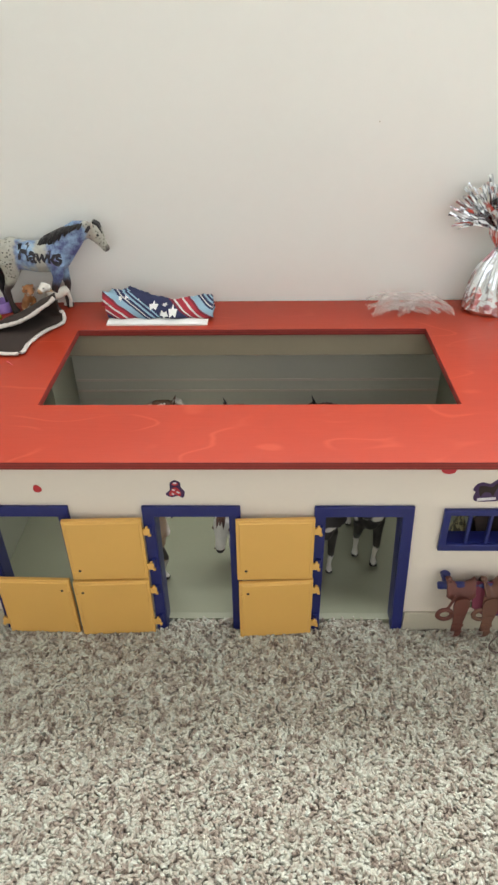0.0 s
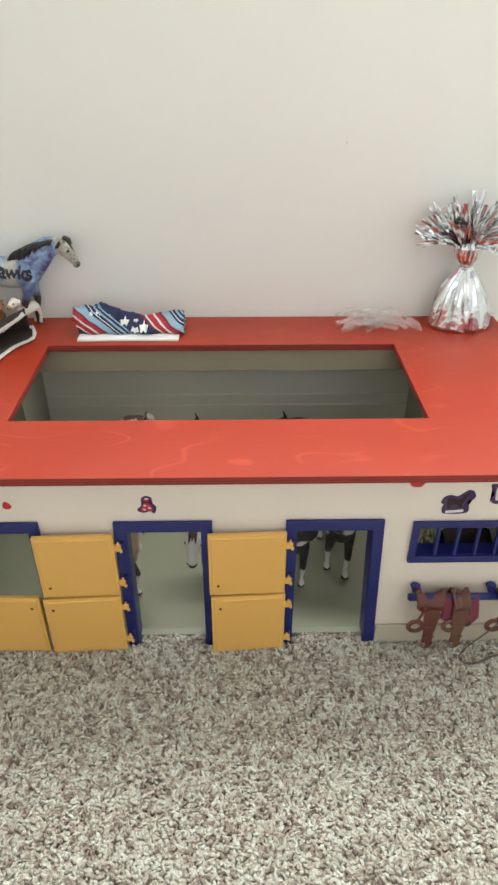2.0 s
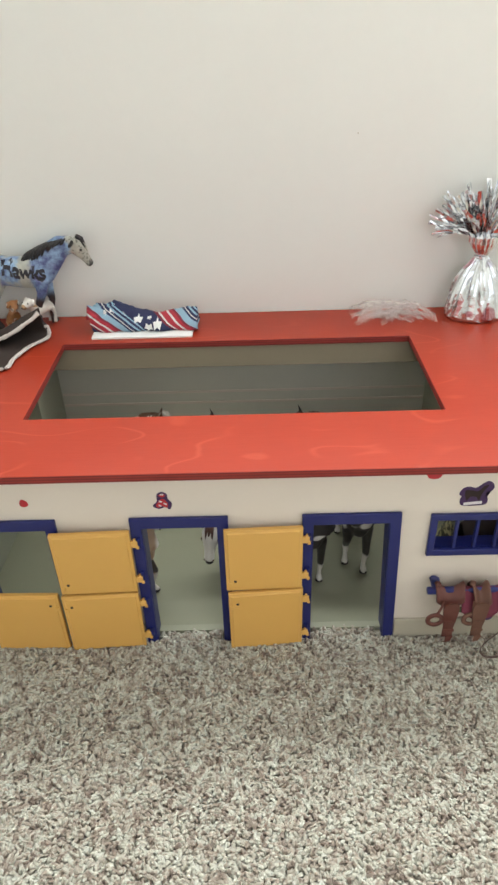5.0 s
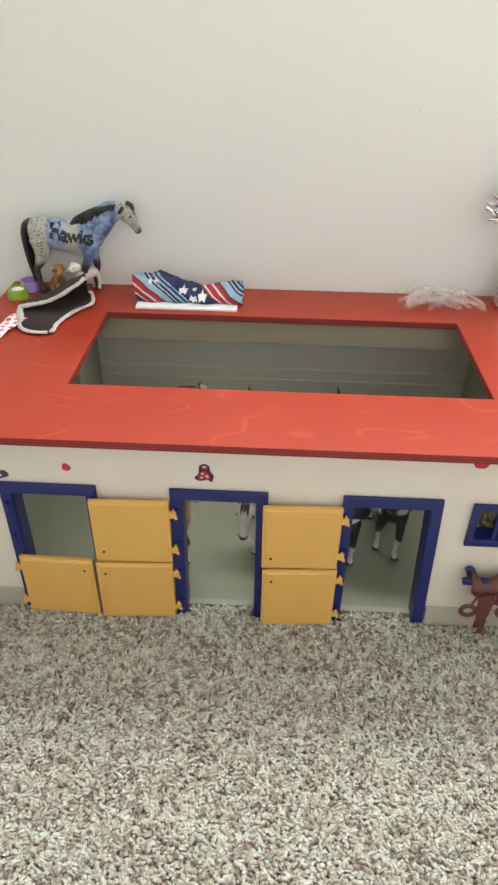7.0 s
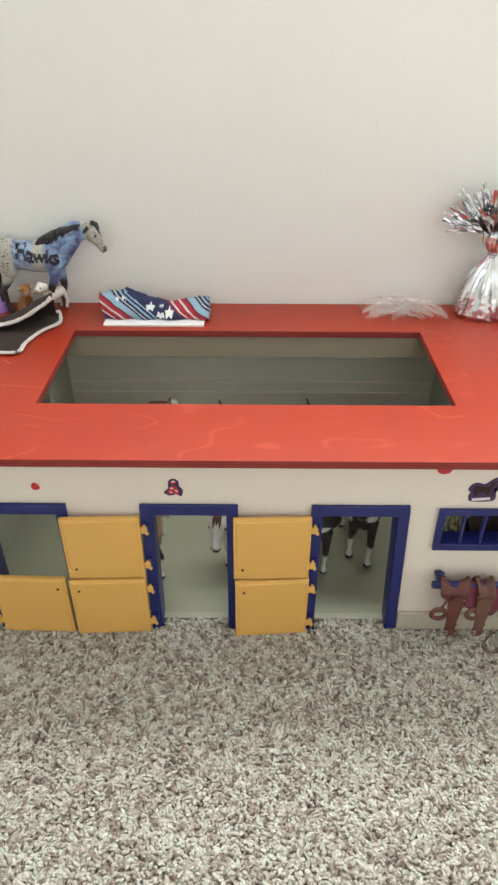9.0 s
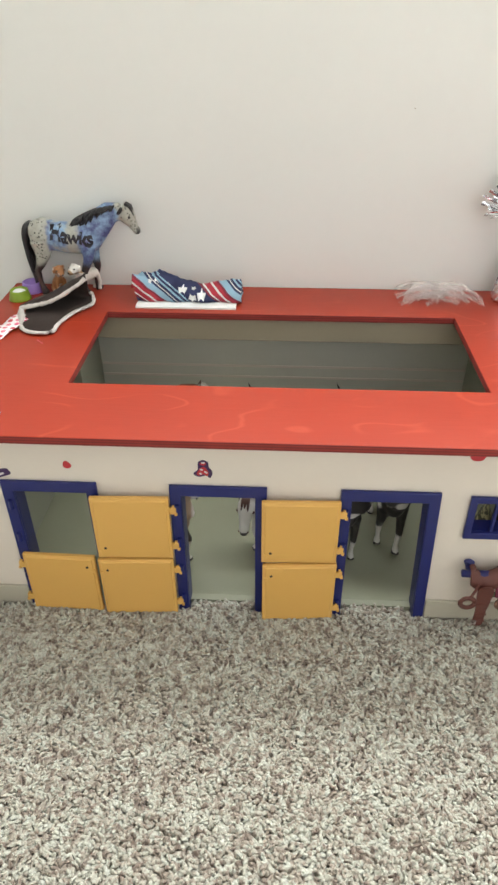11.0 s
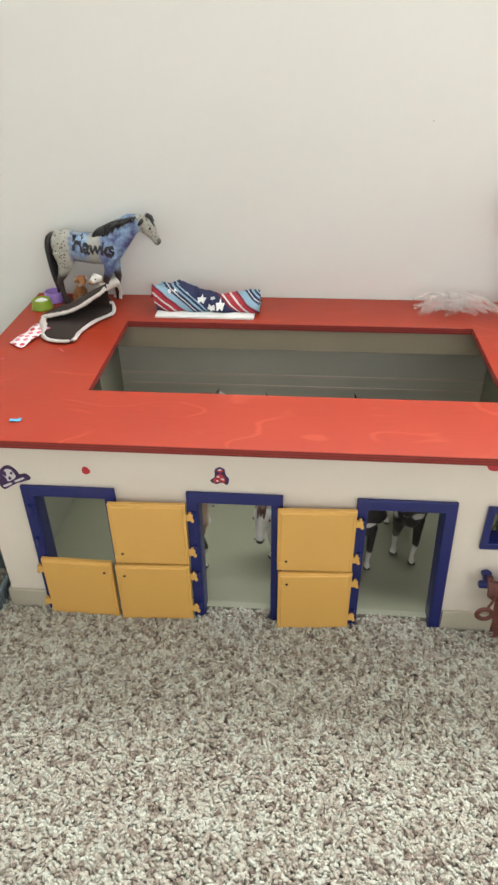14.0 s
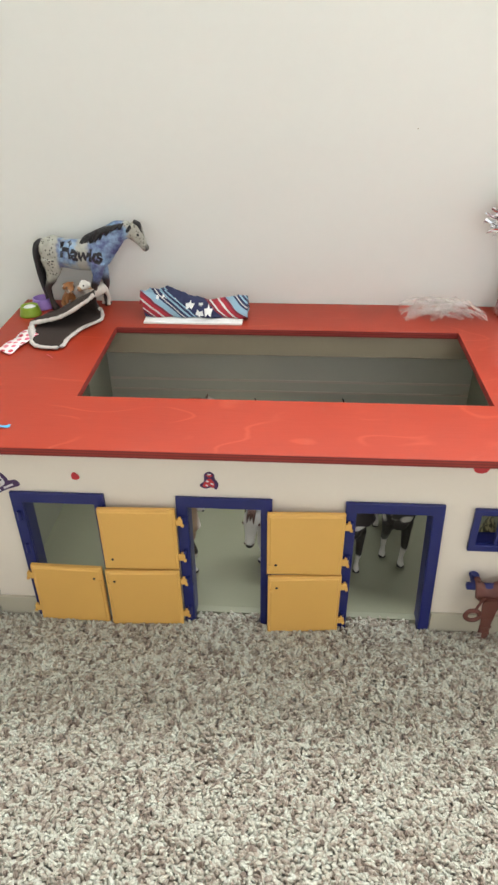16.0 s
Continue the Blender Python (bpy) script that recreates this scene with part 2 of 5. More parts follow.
def pierced(us, vs, holes, w0, w1, axes="xz"):
    """A board in the plane of axes, from us[0] to us[1] and vs[0] to vs[1], w0 to w1 thick, with rectangular holes (u0, u1, v0, v1)."""
    bm = bmesh.new()
    cu = sorted({us[0], us[1], *[h[0] for h in holes], *[h[1] for h in holes]})
    cv = sorted({vs[0], vs[1], *[h[2] for h in holes], *[h[3] for h in holes]})
    cu, cv = [c for c in cu if us[0] <= c <= us[1]], [c for c in cv if vs[0] <= c <= vs[1]]
    solid = lambda i, j: 0 <= i < len(cu) - 1 and 0 <= j < len(cv) - 1 and not any(
        h[0] <= (cu[i] + cu[i + 1]) / 2 <= h[1] and h[2] <= (cv[j] + cv[j + 1]) / 2 <= h[3] for h in holes)
    put = (lambda u, v, w: (u, w, v)) if axes == "xz" else (lambda u, v, w: (u, v, w)) if axes == "xy" else (lambda u, v, w: (w, u, v))
    made = {}

    def vert(u, v, w):
        key = (round(u, 5), round(v, 5), round(w, 5))
        if key not in made:
            made[key] = bm.verts.new(put(u, v, w))
        return made[key]

    for i in range(len(cu) - 1):
        for j in range(len(cv) - 1):
            if not solid(i, j):
                continue
            a, b, c, d = cu[i], cu[i + 1], cv[j], cv[j + 1]
            for w in (w0, w1):
                bm.faces.new((vert(a, c, w), vert(b, c, w), vert(b, d, w), vert(a, d, w)))
            for (ii, jj), ((p, q), (r, s)) in {(i - 1, j): ((a, c), (a, d)), (i + 1, j): ((b, c), (b, d)), (i, j - 1): ((a, c), (b, c)), (i, j + 1): ((a, d), (b, d))}.items():
                if not solid(ii, jj):
                    bm.faces.new((vert(p, q, w0), vert(r, s, w0), vert(r, s, w1), vert(p, q, w1)))
    bmesh.ops.recalc_face_normals(bm, faces=bm.faces)
    return bm


def soften(bm, offset, segments=2, angle=50):
    sharp = [e for e in bm.edges if len(e.link_faces) == 2 and e.calc_face_angle(0) > radians(angle)]
    bmesh.ops.bevel(bm, geom=sharp, offset=offset, segments=segments, affect="EDGES", profile=0.5)
    return bm


def slab(outline, w0, w1, axis="y", bm=None):
    """A flat piece with the given outline, (u, v) in order, from w0 to w1 along axis."""
    own = bmesh.new()
    put = (lambda u, v, w: (u, w, v)) if axis == "y" else (lambda u, v, w: (u, v, w))
    low, top = [own.verts.new(put(u, v, w0)) for u, v in outline], [own.verts.new(put(u, v, w1)) for u, v in outline]
    own.faces.new(low), own.faces.new(top[::-1])
    for k in range(len(outline)):
        n = (k + 1) % len(outline)
        own.faces.new((low[k], top[k], top[n], low[n]))
    bmesh.ops.triangulate(own, faces=[f for f in own.faces if len(f.verts) > 4])
    bmesh.ops.recalc_face_normals(own, faces=own.faces)
    return add(bm, own)


def smooth_loop(points, n=6):
    """A closed curve through points in the plane, n steps from point to point."""
    out = []
    for i in range(len(points)):
        p0, p1, p2, p3 = (Vector(points[(i + k - 1) % len(points)]) for k in range(4))
        for k in range(n):
            t = k / n
            out.append(tuple(0.5 * (2 * p1 + (p2 - p0) * t + (2 * p0 - 5 * p1 + 4 * p2 - p3) * t * t + (3 * p1 - p0 - 3 * p2 + p3) * t ** 3)))
    return out


def smooth_line(points, n=8):
    pts = [Vector(p) for p in points]
    out = []
    for i in range(len(pts) - 1):
        p0, p1, p2, p3 = pts[max(i - 1, 0)], pts[i], pts[i + 1], pts[min(i + 2, len(pts) - 1)]
        for k in range(n):
            t = k / n
            out.append(0.5 * (2 * p1 + (p2 - p0) * t + (2 * p0 - 5 * p1 + 4 * p2 - p3) * t * t + (3 * p1 - p0 - 3 * p2 + p3) * t ** 3))
    return out + [pts[-1]]


# ---- the room ----
FLOOR = -0.008
single("floor", box(WEST - 0.1, EAST + 0.1, SOUTH - 0.1, NORTH + 0.1, FLOOR - 0.1, FLOOR), BACKING, "bedroom floor under speckled beige carpet", "floor", kind="structure")
single("wall_north", pierced((WEST - 0.1, EAST + 0.1), (FLOOR, TOP), [WIN], NORTH, NORTH + 0.1), WALL, "plain off-white painted wall with a high window opening", "wall", kind="structure")
single("wall_west", box(WEST - 0.1, WEST, SOUTH, NORTH, FLOOR, TOP), WALL, "plain off-white painted wall", "wall", kind="structure")
single("wall_east", box(EAST, EAST + 0.1, SOUTH, NORTH, FLOOR, TOP), WALL, "plain off-white painted wall", "wall", kind="structure")
single("wall_south", pierced((WEST - 0.1, EAST + 0.1), (FLOOR, TOP), [SIDE], SOUTH - 0.1, SOUTH), WALL, "plain off-white wall with an unseen opening added for fill light", "wall", kind="structure")
single("ceiling", box(WEST - 0.1, EAST + 0.1, SOUTH - 0.1, NORTH + 0.1, TOP, TOP + 0.1), CEIL, "plain white ceiling", "ceiling", kind="structure")


# ---- the toy stable ----
stable = holder("toy_stable", (0.197, 0.3, 0), "cream wooden toy stable with red stained roof and blue door frames", "toy stable")
BODY_L, BODY_R, IN_L, IN_R = -0.388, 0.78, -0.28, 0.68
DOORS = (-0.311, 0.0, 0.311)
DW, DH, JAMB, LINTEL = 0.178, 0.325, 0.021, 0.023
WINDOW = (0.542, 0.754, 0.221, 0.319)


def sp(name, bm, mats, label="", smooth=False, parent=None):
    """A part of the stable, given in the world's metres."""
    bmesh.ops.translate(bm, verts=bm.verts, vec=-stable.location)
    return part(name, bm, mats, parent or stable, label, smooth)


holes = [(d + 0.004, d + DW - 0.004, -0.02, DH - 0.004) for d in DOORS] + [(WINDOW[0] + 0.006, WINDOW[1] - 0.006, WINDOW[2] + 0.006, WINDOW[3] - 0.006)]
sp("front_wall", pierced((BODY_L, BODY_R), (FLOOR, 0.4225), holes, 0.001, 0.017), CREAM)
sp("end_wall", box(BODY_L, BODY_L + 0.016, 0.017, 0.62, FLOOR, 0.4225, 0.001), CREAM)
sp("end_wall", box(BODY_R - 0.016, BODY_R, 0.017, 0.62, FLOOR, 0.4225, 0.001), CREAM)
sp("corner_panel", box(BODY_L + 0.017, IN_L, 0.44, 0.6195, FLOOR, 0.4225, 0.001), SAGE)
sp("corner_panel", box(IN_R, BODY_R - 0.017, 0.44, 0.6195, FLOOR, 0.4225, 0.001), SAGE)
sp("end_lining", box(BODY_L + 0.0165, BODY_L + 0.019, 0.037, 0.4395, FLOOR, 0.4220), SAGE)
sp("end_lining", box(BODY_R - 0.019, BODY_R - 0.0165, 0.037, 0.4395, FLOOR, 0.4220), SAGE)
sp("back_wall", box(BODY_L, BODY_R, 0.62, 0.636, FLOOR, 0.4225, 0.001), BACKP)
# Pale strips stand in for ledge tops that catch the light.
sp("lit_ledge_strip", box(IN_L + 0.002, IN_R - 0.002, 0.6155, 0.6195, 0.2325, 0.2390, 0.001), CREAM, "thin pale strip coloured as a lit ledge top")
sp("lit_ledge_strip", box(IN_L + 0.002, IN_R - 0.002, 0.6155, 0.6195, 0.2005, 0.2065, 0.001), CREAM, "thin pale strip coloured as a lit ledge top")
sp("rear_apron", box(IN_L + 0.001, IN_R - 0.001, 0.503, 0.519, 0.366, 0.4205, 0.001), SHADED_APRON)
sp("stall_floor", box(BODY_L + 0.0195, BODY_R - 0.0195, 0.034, 0.4395, FLOOR, 0.002), STALL)
sp("stall_floor", box(IN_L + 0.001, IN_R - 0.001, 0.440, 0.6195, FLOOR, 0.002), STALL)
# Front strip of floor, its colour lightened for the light that reaches it.
sp("lit_floor_front", box(IN_L + 0.001, IN_R - 0.001, 0.0175, 0.0335, FLOOR, 0.0022), LIT_FRONT)

# roof: a board with the big opening, its sawn edges showing the plies
ROOF_X, ROOF_Y, ROOF_Z = (-0.485, 0.879), (-0.025, 0.661), (0.422, 0.438)
HOLE = (-0.211, 0.591, 0.161, 0.494)
roof_bm = pierced(ROOF_X, ROOF_Y, [HOLE], ROOF_Z[0], ROOF_Z[1], "xy")
soften(roof_bm, 0.0018, 2)
for f in roof_bm.faces:
    f.material_index = 0 if f.normal.z > 0.5 or f.normal.z < -0.5 else 1
sp("roof", roof_bm, [ROOF, EDGE], "red stained plywood roof with rectangular opening")

# grey skirting along the foot of the front
for a, b in ((BODY_L - 0.006, DOORS[0] - 0.001), (DOORS[0] + DW + 0.001, -0.001), (DW + 0.001, DOORS[2] - 0.001), (DOORS[2] + DW + 0.013, BODY_R + 0.006)):
    sp("skirting", box(a, b, -0.006, 0.0005, FLOOR, 0.047, 0.0015), SKIRT, "grey-beige skirting strip")
sp("skirting", box(BODY_L - 0.006, BODY_L - 0.0005, 0.001, 0.62, FLOOR, 0.047, 0.0015), SKIRT, "grey-beige skirting strip")


def door_frame(x, lean=0.0):
    """A frame round a doorway; lean: how far the foot of its second jamb stands out."""
    bm = pierced((x, x + DW), (FLOOR, DH), [(x + JAMB, x + DW - JAMB, FLOOR - 0.01, DH - LINTEL)], -0.007, 0.0, "xz")
    soften(bm, 0.0015)
    back = pierced((x + 0.005, x + DW - 0.005), (FLOOR, DH - 0.005), [(x + JAMB + 0.0005, x + DW - JAMB - 0.0005, FLOOR - 0.01, DH - LINTEL - 0.0005)], 0.0002, 0.036, "xz")
    add(bm, back)
    for v in bm.verts:
        if v.co.x > x + DW / 2:
            v.co.x += lean * (1 - v.co.z / DH)
    frame_part = sp("door_frame", bm, BLUE, "dark blue plastic door frame")
    for z in (0.035, 0.118, 0.19, 0.272):
        sp("hinge_socket", rod((x + 0.012, -0.009, z - 0.011), (x + 0.012, -0.009, z + 0.011), 0.0045, sides=12, bevel=0.001), BLUE, parent=frame_part)
    return frame_part


for d, lean in zip(DOORS, (0.002, 0.0, 0.012)):
    door_frame(d, lean)


def leaf(hinge_x, free_x, z0, z1, y_hinge, y_free, upper):
    """A yellow half door between its hinge edge and its free edge; the free edge may stand a little off the wall."""
    w = abs(free_x - hinge_x)
    s = 1 if free_x > hinge_x else -1
    bm = bmesh.new()
    box(0, w, -0.009, 0, 0, z1 - z0, bm=bm)
    face = min(bm.faces, key=lambda f: f.calc_center_median().y)
    soften(bm, 0.0016)
    face = min((f for f in bm.faces if f.calc_area() > 0.01), key=lambda f: f.calc_center_median().y)
    bmesh.ops.inset_region(bm, faces=[face], thickness=0.005, depth=0.0)
    bmesh.ops.inset_region(bm, faces=[face], thickness=0.0025, depth=0.0016)
    turn = Matrix.Translation((hinge_x, y_hinge, z0)) @ Matrix.Rotation(math.atan2(y_free - y_hinge, w) * s, 4, "Z") @ Matrix.Diagonal((s, 1, 1, 1))
    put = lambda b: (bmesh.ops.transform(b, matrix=turn, verts=b.verts), b)[1]
    made = sp("half_door", put(bm), YELLOW, "yellow plastic half door")
    for z in (0.028, z1 - z0 - 0.032):
        h = box(-0.0125, 0.003, -0.0065, -0.0015, z - 0.0075, z + 0.0075, 0.001)
        box(-0.0145, -0.009, -0.0075, -0.0005, z - 0.0105, z - 0.004, 0.001, h)
        box(-0.0095, -0.005, -0.006, -0.002, z + 0.006, z + 0.0125, 0.0008, h)
        sp("hinge", put(h), YELLOW, parent=made)
    zk = 0.026 if upper else z1 - z0 - 0.026
    xk = w - 0.017
    sp("latch_hole", put(rod((xk, -0.0115, zk), (xk, -0.005, zk), 0.0027, sides=12)), BLACK, "dark round latch hole", parent=made)
    zl = 0.012 if upper else z1 - z0 - 0.04
    sp("latch_nub", put(box(w - 0.011, w - 0.002, -0.0115, -0.008, zl, zl + 0.010, 0.0012)), YELLOW, parent=made)
    return made


leaf(-0.001, -0.146, 0.156, 0.304, -0.009, -0.014, True)
leaf(-0.002, -0.149, 0.000, 0.151, -0.009, -0.017, False)
leaf(0.312, 0.169, 0.157, 0.306, -0.009, -0.014, True)
leaf(0.314, 0.171, -0.002, 0.153, -0.009, -0.020, False)
leaf(-0.300, -0.156, 0.000, 0.152, -0.009, -0.012, False)

# barred window
wf = pierced((WINDOW[0], WINDOW[1]), (WINDOW[2], WINDOW[3]), [(WINDOW[0] + 0.013, WINDOW[1] - 0.013, WINDOW[2] + 0.015, WINDOW[3] - 0.013)], -0.008, 0.0, "xz")
soften(wf, 0.0018)
add(wf, pierced((WINDOW[0] + 0.007, WINDOW[1] - 0.007), (WINDOW[2] + 0.007, WINDOW[3] - 0.007), [(WINDOW[0] + 0.0135, WINDOW[1] - 0.0135, WINDOW[2] + 0.0155, WINDOW[3] - 0.0135)], 0.0002, 0.03, "xz"))
wframe = sp("window_frame", wf, BLUE, "dark blue plastic window frame")
for k in range(1, 5):
    bx = WINDOW[0] + 0.013 + k * 0.0372
    sp("window_bar", box(bx - 0.003, bx + 0.003, -0.004, 0.004, WINDOW[2] + 0.0145, WINDOW[3] - 0.0125, 0.001), BLUE, parent=wframe)

# saddle rail on two posts
rail = sp("saddle_rail", rod((0.549, -0.027, 0.151), (0.745, -0.027, 0.151), 0.0075, sides=20, bevel=0.0015), BLUE, "dark blue plastic saddle rail", True)
for px in (0.566, 0.713):
    post = rod((px, -0.03, 0.152), (px, 0.0008, 0.157), 0.0055, 0.0075, 16)
    rod((px, -0.012, 0.168), (px, -0.012, 0.148), 0.0085, 0.006, 16, post, 0.0015)
    sp("rail_post", post, BLUE, parent=rail)


# printed stickers, each a thin piece of vinyl
def sticker(outline, mats, inner=None, label="", lift=0.0, bars=(), marks=()):
    pts = smooth_loop(outline, 5)
    bm = slab(pts, -0.0006 - lift, 0.0009)
    ob = sp("sticker", bm, mats[0], label)
    if inner:
        for shape in inner:
            sp("print", slab(smooth_loop(shape, 4), -0.0010 - lift, -0.0007 - lift), mats[1], parent=ob)
    for shape in marks:
        sp("print", slab(smooth_loop(shape, 4), -0.0013 - lift, -0.0011 - lift), mats[0], parent=ob)
    for (x0, z0, x1, z1, t) in bars:
        d = Vector((x1 - x0, z1 - z0)).normalized()
        n = Vector((-d.y, d.x)) * t / 2
        sp("print_bar", slab([(x0 + n.x, z0 + n.y), (x1 + n.x, z1 + n.y), (x1 - n.x, z1 - n.y), (x0 - n.x, z0 - n.y)], -0.0013 - lift, -0.0010 - lift), PALE, parent=ob)
    return ob


sticker([(-0.188, 0.366), (-0.183, 0.370), (-0.176, 0.365), (-0.174, 0.358), (-0.181, 0.354), (-0.188, 0.357)], [REDP], label="small red sticker")
sticker([(0.055, 0.3746), (0.064, 0.3802), (0.073, 0.3746), (0.073, 0.3658), (0.080, 0.3546), (0.076, 0.3418), (0.068, 0.3466), (0.056, 0.3434), (0.046, 0.3498), (0.054, 0.3594)], [VIOLET, REDP],
        [[(0.058, 0.3730), (0.064, 0.3770), (0.070, 0.3730), (0.064, 0.3690)], [(0.060, 0.3642), (0.067, 0.3650), (0.073, 0.3546), (0.071, 0.3458), (0.064, 0.3498), (0.056, 0.3466), (0.052, 0.3514)]],
        "pink and violet figure sticker", bars=[(0.061, 0.3754, 0.067, 0.3754, 0.003), (0.058, 0.3610, 0.063, 0.3594, 0.003), (0.066, 0.3562, 0.071, 0.3530, 0.003), (0.057, 0.3522, 0.061, 0.3498, 0.003)])
sticker([(-0.347, 0.336), (-0.347, 0.346), (-0.343, 0.356), (-0.335, 0.364), (-0.325, 0.366), (-0.316, 0.360), (-0.311, 0.352), (-0.309, 0.347), (-0.299, 0.349), (-0.293, 0.347), (-0.289, 0.338), (-0.299, 0.333), (-0.313, 0.328), (-0.327, 0.321), (-0.341, 0.312), (-0.348, 0.314), (-0.351, 0.322), (-0.353, 0.332)],
        [VIOLET, PALE], [[(-0.340, 0.344), (-0.338, 0.353), (-0.331, 0.359), (-0.323, 0.358), (-0.319, 0.352), (-0.316, 0.344), (-0.319, 0.338), (-0.325, 0.334), (-0.333, 0.331), (-0.335, 0.338)]],
        "violet badge sticker with pale horse head", lift=0.0002, marks=[[(-0.340, 0.346), (-0.338, 0.354), (-0.333, 0.352), (-0.334, 0.342)], [(-0.326, 0.350), (-0.323, 0.353), (-0.320, 0.350), (-0.323, 0.347)], [(-0.331, 0.338), (-0.328, 0.343), (-0.325, 0.338), (-0.329, 0.334)]], bars=[(-0.344, 0.3185, -0.327, 0.3265, 0.0042), (-0.320, 0.3310, -0.301, 0.3400, 0.0042)])
HORSE_OUT = [(0.586, 0.360), (0.590, 0.371), (0.600, 0.376), (0.614, 0.373), (0.622, 0.380), (0.632, 0.387), (0.641, 0.384), (0.645, 0.374), (0.641, 0.366), (0.634, 0.366), (0.631, 0.360), (0.637, 0.350), (0.635, 0.337), (0.612, 0.334), (0.592, 0.336), (0.589, 0.348), (0.592, 0.355)]
sticker(HORSE_OUT, [VIOLET, SUEDE], [[(0.595, 0.367), (0.606, 0.369), (0.618, 0.367), (0.627, 0.378), (0.635, 0.379), (0.629, 0.369), (0.625, 0.359), (0.622, 0.346), (0.616, 0.354), (0.606, 0.355), (0.600, 0.346)]], "dark violet horse-shaped sticker", bars=[(0.596, 0.339, 0.628, 0.342, 0.006)])
sticker([(0.668, 0.396), (0.676, 0.400), (0.690, 0.398), (0.702, 0.404), (0.712, 0.394), (0.706, 0.378), (0.698, 0.360), (0.684, 0.356), (0.672, 0.364), (0.678, 0.376)], [VIOLET, PALE],
        [[(0.680, 0.394), (0.694, 0.394), (0.704, 0.390), (0.696, 0.372), (0.684, 0.364), (0.680, 0.372)]], "violet sticker with pale figure")
sticker([(0.522, 0.4205), (0.552, 0.4205), (0.549, 0.400), (0.538, 0.395), (0.526, 0.400)], [REDP], label="red sticker under the roof edge")
sticker([(0.608, 0.070), (0.620, 0.075), (0.640, 0.073), (0.648, 0.066), (0.636, 0.060), (0.612, 0.060)], [GREENP], label="small green printed sticker")
sticker([(0.680, 0.055), (0.688, 0.062), (0.696, 0.056), (0.694, 0.046), (0.686, 0.042), (0.681, 0.047)], [VIOLET], label="small violet sticker", lift=0.006)


# ---- toy horses: one solid mesh each ----
def solid_skin(bm, voxel, rounds=6):
    """Melts overlapping closed forms into one smooth skin."""
    me = bpy.data.meshes.new("melt")
    bm.to_mesh(me)
    bm.free()
    ob = new("melt", me)
    mod = ob.modifiers.new("melt", "REMESH")
    mod.mode, mod.voxel_size, mod.use_smooth_shade = "VOXEL", voxel, True
    bpy.context.view_layer.update()
    made = bpy.data.meshes.new_from_object(ob.evaluated_get(bpy.context.evaluated_depsgraph_get()))
    bpy.data.objects.remove(ob)
    bpy.data.meshes.remove(me)
    out = bmesh.new()
    out.from_mesh(made)
    bpy.data.meshes.remove(made)
    for _ in range(rounds):
        bmesh.ops.smooth_vert(out, verts=out.verts, factor=0.5, use_axis_x=True, use_axis_y=True, use_axis_z=True)
    return out


